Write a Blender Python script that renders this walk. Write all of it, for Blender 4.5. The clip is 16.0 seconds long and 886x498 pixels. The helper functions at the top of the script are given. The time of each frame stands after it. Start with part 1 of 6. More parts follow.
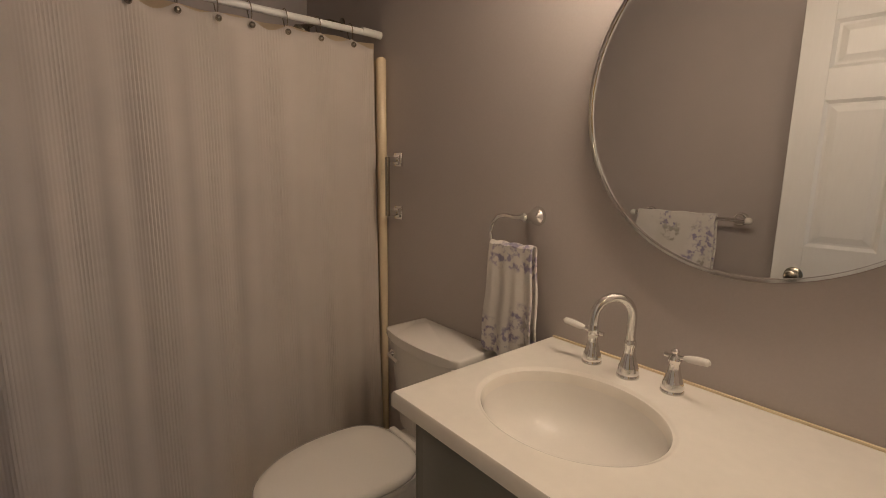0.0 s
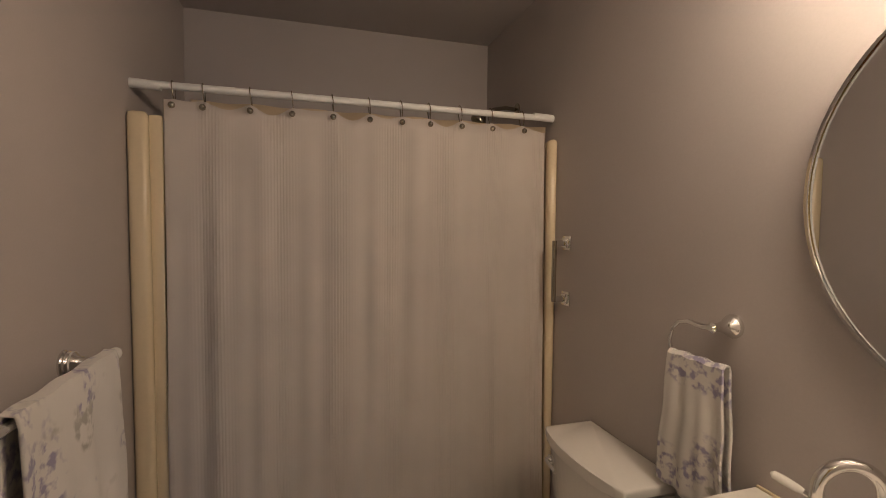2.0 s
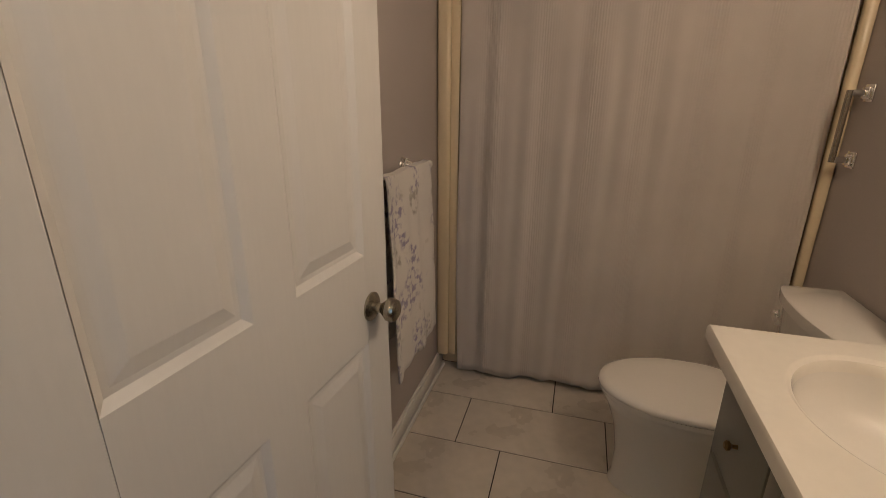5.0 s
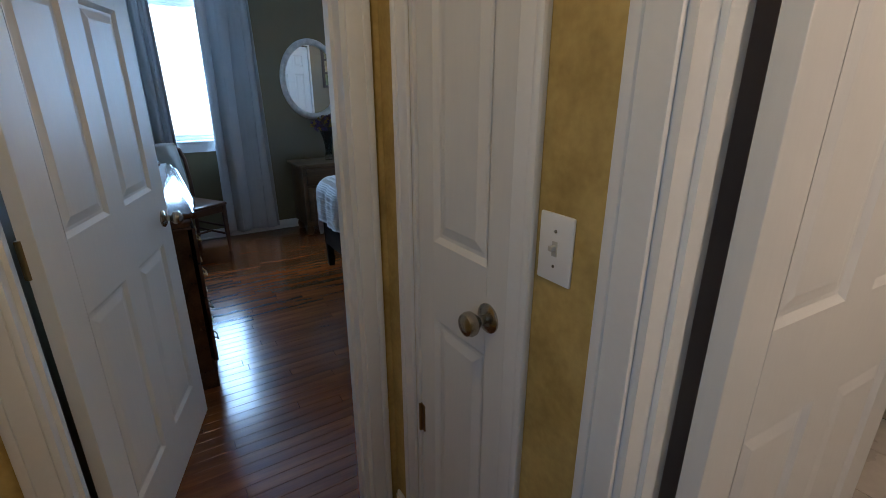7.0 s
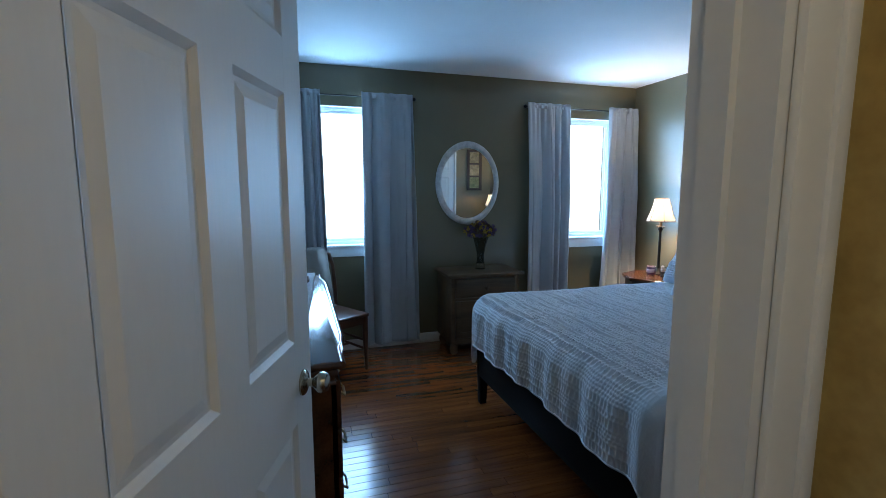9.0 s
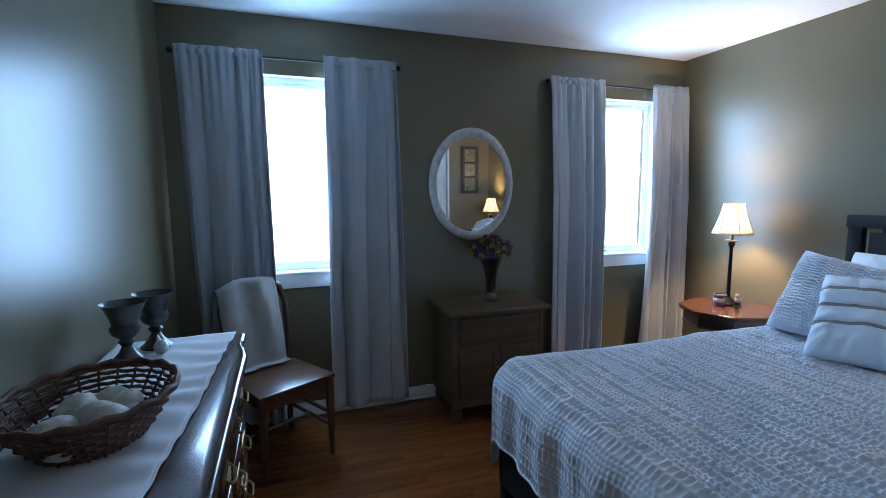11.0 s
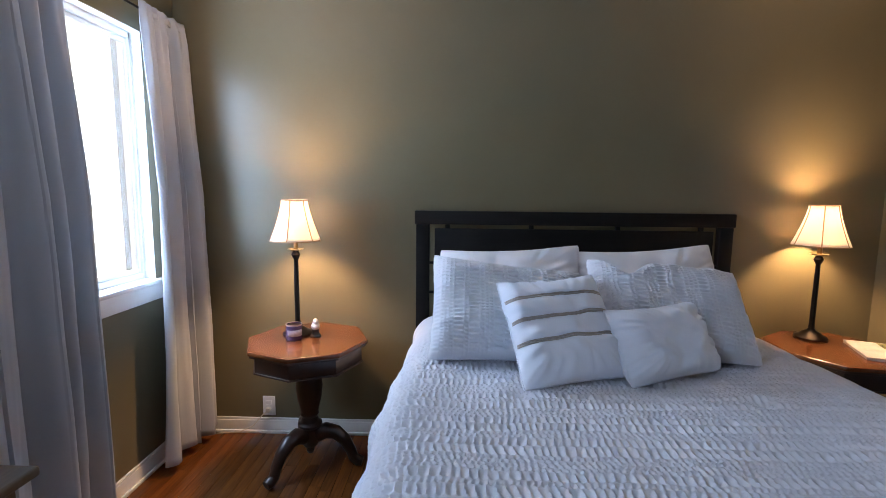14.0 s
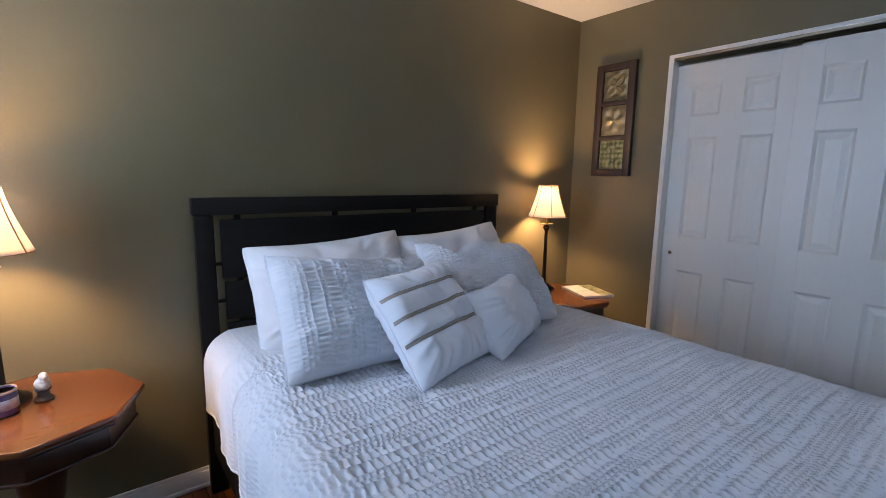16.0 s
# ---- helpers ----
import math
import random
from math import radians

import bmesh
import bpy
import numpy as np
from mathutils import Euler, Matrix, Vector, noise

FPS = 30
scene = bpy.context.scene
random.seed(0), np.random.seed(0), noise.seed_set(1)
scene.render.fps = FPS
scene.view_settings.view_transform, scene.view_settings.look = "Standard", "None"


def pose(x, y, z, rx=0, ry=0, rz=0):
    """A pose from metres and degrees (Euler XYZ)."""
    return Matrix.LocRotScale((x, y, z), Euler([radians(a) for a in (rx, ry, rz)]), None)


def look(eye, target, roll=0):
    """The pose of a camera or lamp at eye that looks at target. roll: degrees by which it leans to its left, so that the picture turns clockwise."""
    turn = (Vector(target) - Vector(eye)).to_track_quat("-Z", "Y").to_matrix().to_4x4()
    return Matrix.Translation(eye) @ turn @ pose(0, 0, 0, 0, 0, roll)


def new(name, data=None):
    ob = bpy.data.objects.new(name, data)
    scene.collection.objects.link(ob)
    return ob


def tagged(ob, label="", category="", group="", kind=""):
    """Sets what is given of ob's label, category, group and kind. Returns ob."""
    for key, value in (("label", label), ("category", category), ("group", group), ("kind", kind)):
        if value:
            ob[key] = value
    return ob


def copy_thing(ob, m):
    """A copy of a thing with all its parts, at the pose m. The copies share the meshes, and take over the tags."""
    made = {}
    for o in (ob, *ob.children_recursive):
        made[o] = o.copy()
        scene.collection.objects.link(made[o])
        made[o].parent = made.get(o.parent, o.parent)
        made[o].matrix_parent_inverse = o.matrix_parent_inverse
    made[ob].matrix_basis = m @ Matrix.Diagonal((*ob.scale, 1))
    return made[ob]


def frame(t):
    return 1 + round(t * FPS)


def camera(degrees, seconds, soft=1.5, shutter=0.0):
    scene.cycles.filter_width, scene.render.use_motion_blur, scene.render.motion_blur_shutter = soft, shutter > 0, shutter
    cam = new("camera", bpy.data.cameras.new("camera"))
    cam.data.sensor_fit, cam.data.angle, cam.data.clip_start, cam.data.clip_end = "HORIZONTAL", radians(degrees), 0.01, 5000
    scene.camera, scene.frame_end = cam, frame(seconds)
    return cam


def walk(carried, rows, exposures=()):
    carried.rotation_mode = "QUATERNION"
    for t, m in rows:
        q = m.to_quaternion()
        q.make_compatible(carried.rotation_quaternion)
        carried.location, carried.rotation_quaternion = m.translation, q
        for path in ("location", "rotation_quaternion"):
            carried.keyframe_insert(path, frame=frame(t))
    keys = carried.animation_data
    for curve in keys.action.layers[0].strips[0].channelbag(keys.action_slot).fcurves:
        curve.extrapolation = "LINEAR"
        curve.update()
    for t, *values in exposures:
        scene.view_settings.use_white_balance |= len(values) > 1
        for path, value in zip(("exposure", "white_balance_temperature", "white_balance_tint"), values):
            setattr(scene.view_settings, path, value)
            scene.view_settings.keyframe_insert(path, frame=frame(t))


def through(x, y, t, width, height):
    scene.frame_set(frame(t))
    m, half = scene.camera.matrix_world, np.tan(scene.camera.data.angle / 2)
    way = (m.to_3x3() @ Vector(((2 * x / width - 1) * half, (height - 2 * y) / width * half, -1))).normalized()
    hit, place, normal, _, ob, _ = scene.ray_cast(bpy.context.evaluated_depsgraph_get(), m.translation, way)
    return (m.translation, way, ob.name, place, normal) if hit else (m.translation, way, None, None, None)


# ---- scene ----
cam = camera(87.5, 16.0, 0.75)
PATH = [
    (0, (0.641, 0.471, 1.357), (2.166, -0.778, 1.019), 0.7),
    (0.5, (0.671, 0.420, 1.380), (2.341, -0.648, 1.117), 0.5),
    (1, (0.677, 0.411, 1.403), (2.445, -0.513, 1.257), 0.7),
    (1.5, (0.663, 0.400, 1.430), (2.502, -0.378, 1.320), 0.7),
    (2, (0.672, 0.368, 1.461), (2.585, -0.206, 1.358), 0.5),
    (2.5, (0.687, 0.344, 1.495), (2.647, -0.039, 1.390), 0.5),
    (3, (0.695, 0.330, 1.500), (2.682, 0.123, 1.403), 0.6),
    (3.5, (0.689, 0.325, 1.446), (2.682, 0.270, 1.281), 0.4),
    (3.7, (0.671, 0.323, 1.419), (2.656, 0.340, 1.180), 0.6),
    (5.8, (0.099, 0.261, 1.377), (1.688, 1.195, 0.601), 0.6),
    (6, (0.057, 0.273, 1.375), (1.559, 1.344, 0.602), 0.4),
    (6.5, (-0.033, 0.344, 1.392), (1.212, 1.723, 0.650), 0.5),
    (7, (-0.143, 0.475, 1.410), (0.869, 2.070, 0.753), 0.0),
    (7.5, (-0.205, 0.602, 1.426), (0.646, 2.338, 0.917), -0.1),
    (8, (-0.161, 0.807, 1.441), (0.544, 2.646, 1.089), 0.2),
    (8.5, (-0.125, 1.045, 1.432), (0.489, 2.928, 1.153), 0.2),
    (9, (-0.130, 1.302, 1.428), (0.467, 3.194, 1.174), -0.0),
    (9.2, (-0.111, 1.393, 1.433), (0.479, 3.288, 1.180), -0.4),
    (11.3, (0.249, 2.573, 1.431), (0.929, 4.439, 1.195), -0.3),
    (11.5, (0.319, 2.685, 1.425), (1.107, 4.509, 1.192), -0.3),
    (12, (0.410, 2.963, 1.412), (1.540, 4.596, 1.176), 0.0),
    (12.5, (0.485, 3.200, 1.417), (1.951, 4.537, 1.167), 0.0),
    (13, (0.582, 3.499, 1.385), (2.333, 4.437, 1.146), 0.5),
    (13.5, (0.662, 3.702, 1.368), (2.584, 4.208, 1.144), 0.7),
    (14, (0.721, 3.899, 1.390), (2.706, 3.951, 1.149), 0.6),
    (14.5, (0.873, 4.035, 1.383), (2.812, 3.612, 1.135), 0.8),
    (15, (1.011, 4.144, 1.395), (2.825, 3.342, 1.135), 1.0),
    (15.5, (1.122, 4.300, 1.398), (2.795, 3.244, 1.100), 1.2),
    (16, (1.083, 4.413, 1.403), (2.662, 3.227, 1.088), 1.0),
]
EXPOSURES = [
    (0.0, -0.28, 6300, 9), (3.7, -0.2, 6350, 9), (5.8, -0.42, 6600, 8), (6.5, -0.22, 6450, 8), (7.0, -0.15, 6000, 8), (7.5, -0.2, 5600, 7), (8.5, -0.1, 5600, 3), (9.2, -0.3, 5500, 1),
    (11.3, -0.15, 6150, 12), (12.5, -0.26, 7300, 22), (14.0, -0.2, 7500, 22), (16.0, -0.36, 7400, 21),
]
walk(cam, [(t, look(eye, target, roll)) for t, eye, target, roll in PATH], EXPOSURES)

# ---- world and lights ----
world = bpy.data.worlds.new("overcast_sky")
scene.world = world
world.use_nodes = True
_bg = world.node_tree.nodes["Background"]
_sky = world.node_tree.nodes.new("ShaderNodeTexSky")
_sky.sky_type, _sky.sun_disc = "NISHITA", False
_sky.sun_elevation, _sky.sun_rotation = radians(48), radians(160)
world.node_tree.links.new(_sky.outputs[0], _bg.inputs[0])
_bg.inputs[1].default_value = 0.12


def lamp(name, kind, energy, color, m, size=0.1, size_y=0.0):
    data = bpy.data.lights.new(name, kind)
    data.energy, data.color = energy, color
    if kind == "AREA":
        data.shape, data.size, data.size_y = "RECTANGLE", size, size_y
    elif kind == "SUN":
        data.angle = size
    else:
        data.shadow_soft_size = size
    ob = new(name, data)
    ob.matrix_world = m
    return ob


lamp("sun", "SUN", 1.0, (1.0, 0.96, 0.9), pose(0, 0, 8, 42, 0, 20), radians(12))
SKY_BLUE = (0.375, 0.63, 1.0)
for _x, _y, _e in ((0.24, 5.438, 57), (2.62, 5.438, 62)):
    lamp("window_light", "AREA", _e, SKY_BLUE, pose(_x, _y, 1.54, -90), 0.67, 1.12)
WARM = (1.0, 0.69, 0.39)
lamp("bulb", "POINT", 52.0, WARM, pose(3.01, 4.70, 1.275), 0.045)
lamp("bulb", "POINT", 52.0, WARM, pose(3.095, 2.055, 1.275), 0.045)
BATH_WARM = (1.0, 0.78, 0.58)
for _i in range(3):
    lamp("vanity_bulb", "POINT", 8.6, BATH_WARM, pose(0.76 + 0.22 * _i, -0.46, 2.02), 0.05)
# added cool fill for daylight from unseen rooms; no window is known here
lamp("hall_daylight_fill", "AREA", 3.6, SKY_BLUE, pose(-0.93, 0.15, 1.5, 90, 0, -90), 0.8, 1.1)
# added warm fill that brightens the door casings; its source is unseen
lamp("hall_warm_fill", "POINT", 11.5, (1.0, 0.72, 0.40), pose(-0.25, 0.75, 2.36), 0.07)

# ---- materials ----
def shade(name, color, rough=0.6, metal=0.0, vary=0.12, scale=6.0, fine=90.0, bump=0.05, tint=None, coat=0.0, depth=0.002, rand=0.0, sheen=0.0, spec=0.5, stretch=(1, 1, 1)):
    """A painted or plain surface: two scales of variation, fine relief."""
    m = bpy.data.materials.new(name)
    m.use_nodes = True
    nt = m.node_tree
    n, link = nt.nodes, nt.links.new
    p = n["Principled BSDF"]
    co = n.new("ShaderNodeTexCoord")
    mp = n.new("ShaderNodeMapping")
    mp.inputs["Scale"].default_value = stretch
    link(co.outputs["Object"], mp.inputs["Vector"])
    big, small = n.new("ShaderNodeTexNoise"), n.new("ShaderNodeTexNoise")
    for t, s, d in ((big, scale, 4), (small, fine, 3)):
        t.inputs["Scale"].default_value, t.inputs["Detail"].default_value = s, d
        link(mp.outputs["Vector"], t.inputs["Vector"])
    add = n.new("ShaderNodeMath")
    add.operation = "ADD"
    sc = n.new("ShaderNodeMath")
    sc.operation, sc.inputs[1].default_value = "MULTIPLY", 0.4
    link(small.outputs["Fac"], sc.inputs[0])
    link(big.outputs["Fac"], add.inputs[0])
    link(sc.outputs[0], add.inputs[1])
    ramp = n.new("ShaderNodeValToRGB")
    c2 = tint or tuple(v * (1 - vary) for v in color)
    c1 = tuple(min(1, v * (1 + vary * 0.5)) for v in color)
    ramp.color_ramp.elements[0].position, ramp.color_ramp.elements[1].position = 0.45, 0.95
    ramp.color_ramp.elements[0].color, ramp.color_ramp.elements[1].color = (*c2, 1), (*c1, 1)
    link(add.outputs[0], ramp.inputs["Fac"])
    last = ramp.outputs["Color"]
    if rand:
        info, mul = n.new("ShaderNodeObjectInfo"), n.new("ShaderNodeHueSaturation")
        rng = n.new("ShaderNodeMapRange")
        rng.inputs["To Min"].default_value, rng.inputs["To Max"].default_value = 1 - rand, 1 + rand
        link(info.outputs["Random"], rng.inputs["Value"])
        link(rng.outputs["Result"], mul.inputs["Value"])
        link(last, mul.inputs["Color"])
        last = mul.outputs["Color"]
    link(last, p.inputs["Base Color"])
    rr = n.new("ShaderNodeMapRange")
    rr.inputs["To Min"].default_value, rr.inputs["To Max"].default_value = max(0, rough * 0.85), min(1, rough * 1.15)
    link(big.outputs["Fac"], rr.inputs["Value"])
    link(rr.outputs["Result"], p.inputs["Roughness"])
    p.inputs["Metallic"].default_value = metal
    p.inputs["Coat Weight"].default_value = coat
    p.inputs["Coat Roughness"].default_value = 0.08
    p.inputs["Sheen Weight"].default_value = sheen
    p.inputs["Specular IOR Level"].default_value = spec
    if bump:
        b = n.new("ShaderNodeBump")
        b.inputs["Strength"].default_value, b.inputs["Distance"].default_value = bump, depth
        link(add.outputs[0], b.inputs["Height"])
        link(b.outputs["Normal"], p.inputs["Normal"])
    return m


def wood(name, dark, light, rough=0.35, axis=0, coat=0.0, grain=14.0, rand=0.0, spec=0.5):
    s = [1.0, 1.0, 1.0]
    s[axis] = 0.07
    return shade(name, light, rough, 0, 0.2, grain, 120, 0.12, tint=dark, coat=coat, rand=rand, depth=0.001, stretch=tuple(s), spec=spec)


def cloth(name, color, through=0.0, weave=700.0, bump=0.25, vary=0.07):
    m = shade(name, color, 0.9, 0, vary, 5, weave, bump, depth=0.001, sheen=0.25, spec=0.2)
    if through:
        nt = m.node_tree
        out, p = nt.nodes["Material Output"], nt.nodes["Principled BSDF"]
        tr, mix = nt.nodes.new("ShaderNodeBsdfTranslucent"), nt.nodes.new("ShaderNodeMixShader")
        tr.inputs["Color"].default_value = (*color, 1)
        mix.inputs["Fac"].default_value = through
        nt.links.new(p.outputs[0], mix.inputs[1])
        nt.links.new(tr.outputs[0], mix.inputs[2])
        nt.links.new(mix.outputs[0], out.inputs["Surface"])
    return m


def glow(name, color, strength):
    m = bpy.data.materials.new(name)
    m.use_nodes = True
    nt = m.node_tree
    e = nt.nodes.new("ShaderNodeEmission")
    e.inputs[0].default_value, e.inputs[1].default_value = (*color, 1), strength
    nt.links.new(e.outputs[0], nt.nodes["Material Output"].inputs["Surface"])
    return m


def clear(name, color=(1, 1, 1), rough=0.0, ior=1.45):
    m = bpy.data.materials.new(name)
    m.use_nodes = True
    p = m.node_tree.nodes["Principled BSDF"]
    p.inputs["Base Color"].default_value = (*color, 1)
    p.inputs["Roughness"].default_value, p.inputs["IOR"].default_value = rough, ior
    p.inputs["Transmission Weight"].default_value = 1.0
    return m


def floral(name, base, blotch, leaf):
    """White terry cloth with watercolour flower sprays."""
    m = cloth(name, base, 0.0, 500, 0.4)
    nt = m.node_tree
    n, link = nt.nodes, nt.links.new
    p = n["Principled BSDF"]
    src = p.inputs["Base Color"].links[0].from_socket
    co = n.new("ShaderNodeTexCoord")
    for scale, spray, lo, hi, col, seed in ((46, 8.0, 0.50, 0.58, blotch, 0.0), (38, 7.0, 0.55, 0.62, leaf, 7.3)):
        mp = n.new("ShaderNodeMapping")
        mp.inputs["Location"].default_value = (seed, seed, seed)
        link(co.outputs["Object"], mp.inputs["Vector"])
        a, b = n.new("ShaderNodeTexNoise"), n.new("ShaderNodeTexNoise")
        a.inputs["Scale"].default_value, b.inputs["Scale"].default_value = spray, scale
        for t in (a, b):
            link(mp.outputs["Vector"], t.inputs["Vector"])
        r1, r2 = n.new("ShaderNodeMapRange"), n.new("ShaderNodeMapRange")
        r1.inputs["From Min"].default_value, r1.inputs["From Max"].default_value = lo, hi
        r2.inputs["From Min"].default_value, r2.inputs["From Max"].default_value = 0.47, 0.62
        link(a.outputs["Fac"], r1.inputs["Value"])
        link(b.outputs["Fac"], r2.inputs["Value"])
        f = n.new("ShaderNodeMath")
        f.operation = "MULTIPLY"
        link(r1.outputs["Result"], f.inputs[0])
        link(r2.outputs["Result"], f.inputs[1])
        mx = n.new("ShaderNodeMixRGB")
        mx.inputs["Color2"].default_value = (*col, 1)
        link(f.outputs[0], mx.inputs["Fac"])
        link(src, mx.inputs["Color1"])
        src = mx.outputs["Color"]
    link(src, p.inputs["Base Color"])
    return m


M_OLIVE = shade("olive_wall_paint", (0.155, 0.130, 0.074), 0.34, vary=0.08, scale=2.5, fine=160, bump=0.10, spec=0.5)
M_MAUVE = shade("greige_wall_paint", (0.455, 0.41, 0.388), 0.5, vary=0.06, scale=2.0, fine=170, bump=0.10)
M_GOLD = shade("mottled_gold_wall_paint", (0.50, 0.37, 0.13), 0.55, vary=0.3, scale=9, fine=60, bump=0.12, tint=(0.34, 0.235, 0.07))
M_CEIL = shade("white_ceiling_paint", (0.78, 0.78, 0.77), 0.8, vary=0.04, scale=3, fine=140, bump=0.25)
M_TRIM = shade("white_trim_paint", (0.76, 0.75, 0.72), 0.32, vary=0.05, scale=4, fine=70, bump=0.05)
M_DOOR = shade("white_door_paint", (0.71, 0.70, 0.67), 0.36, vary=0.05, scale=3, fine=110, bump=0.10, stretch=(1, 1, 0.12))
M_STRIP = wood("red_brown_strip_wood", (0.080, 0.023, 0.006), (0.215, 0.066, 0.015), 0.2, 0, coat=0.2, grain=20, rand=0.20)
M_UNDER = shade("dark_floor_gap", (0.03, 0.015, 0.008), 0.8)
M_TILE = shade("cream_marble_tile", (0.66, 0.60, 0.52), 0.28, vary=0.16, scale=3.2, fine=24, bump=0.03, rand=0.04)
M_GROUT = shade("dark_grout", (0.05, 0.042, 0.036), 0.9, vary=0.2, fine=300)
M_CREAM = shade("cream_fibreglass", (0.74, 0.62, 0.42), 0.22, vary=0.05, scale=2)
M_CHROME = shade("polished_chrome", (0.80, 0.79, 0.77), 0.08, 1.0, vary=0.04, bump=0)
M_NICKEL = shade("brushed_nickel", (0.42, 0.38, 0.31), 0.26, 1.0, vary=0.08, fine=400, bump=0.03)
M_BRASS = shade("aged_brass", (0.30, 0.20, 0.09), 0.35, 1.0, vary=0.2)
M_PORCELAIN = shade("white_porcelain", (0.78, 0.75, 0.70), 0.12, vary=0.03, scale=2, bump=0, coat=0.4)
M_MIRROR = shade("mirror_silver", (0.86, 0.87, 0.86), 0.0, 1.0, vary=0.0, bump=0)
M_QUARTZ = shade("white_cultured_marble", (0.80, 0.76, 0.69), 0.18, vary=0.05, scale=5, fine=40, bump=0.0, coat=0.2)
M_VANITY = shade("grey_cabinet_paint", (0.20, 0.195, 0.17), 0.42, vary=0.08)
M_SHOWER = cloth("white_waffle_curtain_cloth", (0.69, 0.625, 0.565), 0.22, 260, 0.4)
M_LINER = cloth("cream_liner_cloth", (0.66, 0.54, 0.38), 0.45, 200, 0.1)
M_TOWEL = floral("floral_terry_cloth", (0.70, 0.67, 0.63), (0.31, 0.28, 0.39), (0.40, 0.38, 0.34))
M_PLASTIC = shade("white_plastic", (0.78, 0.77, 0.74), 0.35, vary=0.03, bump=0.02)
M_BLACKMETAL = shade("black_bronze_metal", (0.022, 0.019, 0.017), 0.38, 0.8, vary=0.3)
M_DRAPE = cloth("pale_grey_linen_drape", (0.45, 0.464, 0.485), 0.09, 500, 0.35)
M_ESPRESSO = wood("espresso_stained_wood", (0.005, 0.004, 0.0035), (0.010, 0.008, 0.007), 0.6, 1, spec=0.14)
M_DUVET = cloth("white_ruched_cotton", (0.645, 0.655, 0.69), 0.0, 420, 0.3, 0.05)
M_SHEET = cloth("white_cotton", (0.68, 0.67, 0.685), 0.0, 600, 0.2, 0.04)
M_BRIGHT = cloth("bright_white_cotton", (0.75, 0.79, 0.85), 0.0, 600, 0.2, 0.04)
M_BRAID = cloth("grey_braid", (0.38, 0.34, 0.31), 0.0, 300, 0.9)
M_CHERRY = wood("cherry_table_top_wood", (0.070, 0.020, 0.007), (0.140, 0.044, 0.014), 0.25, 1, coat=0.3, grain=10)
M_CHERRYDARK = wood("dark_cherry_wood", (0.015, 0.006, 0.004), (0.036, 0.013, 0.007), 0.35, 2, coat=0.2)
M_WALNUT = wood("brown_chest_wood", (0.055, 0.034, 0.017), (0.125, 0.078, 0.040), 0.55, 0, grain=9, spec=0.3)
M_MAHOGANY = wood("mahogany_dresser_wood", (0.030, 0.012, 0.007), (0.085, 0.034, 0.016), 0.22, 1, coat=0.4)
M_OAK = wood("brown_chair_wood", (0.038, 0.015, 0.007), (0.095, 0.036, 0.015), 0.34, 1, coat=0.2)
M_WHITEFRAME = shade("distressed_white_wood", (0.58, 0.56, 0.53), 0.6, vary=0.25, scale=9, fine=60, bump=0.3)
M_SHADE = cloth("cream_lamp_shade_cloth", (0.88, 0.83, 0.78), 0.62, 300, 0.1)
M_SHADETRIM = cloth("tan_shade_binding", (0.40, 0.26, 0.15), 0.0, 300, 0.2)
M_GLASS = clear("clear_glass", (0.95, 0.98, 0.97), 0.02)
M_SMOKY = clear("smoky_vase_glass", (0.62, 0.62, 0.56), 0.05)
M_DAY = glow("overcast_daylight", (0.90, 0.96, 1.0), 4.0)


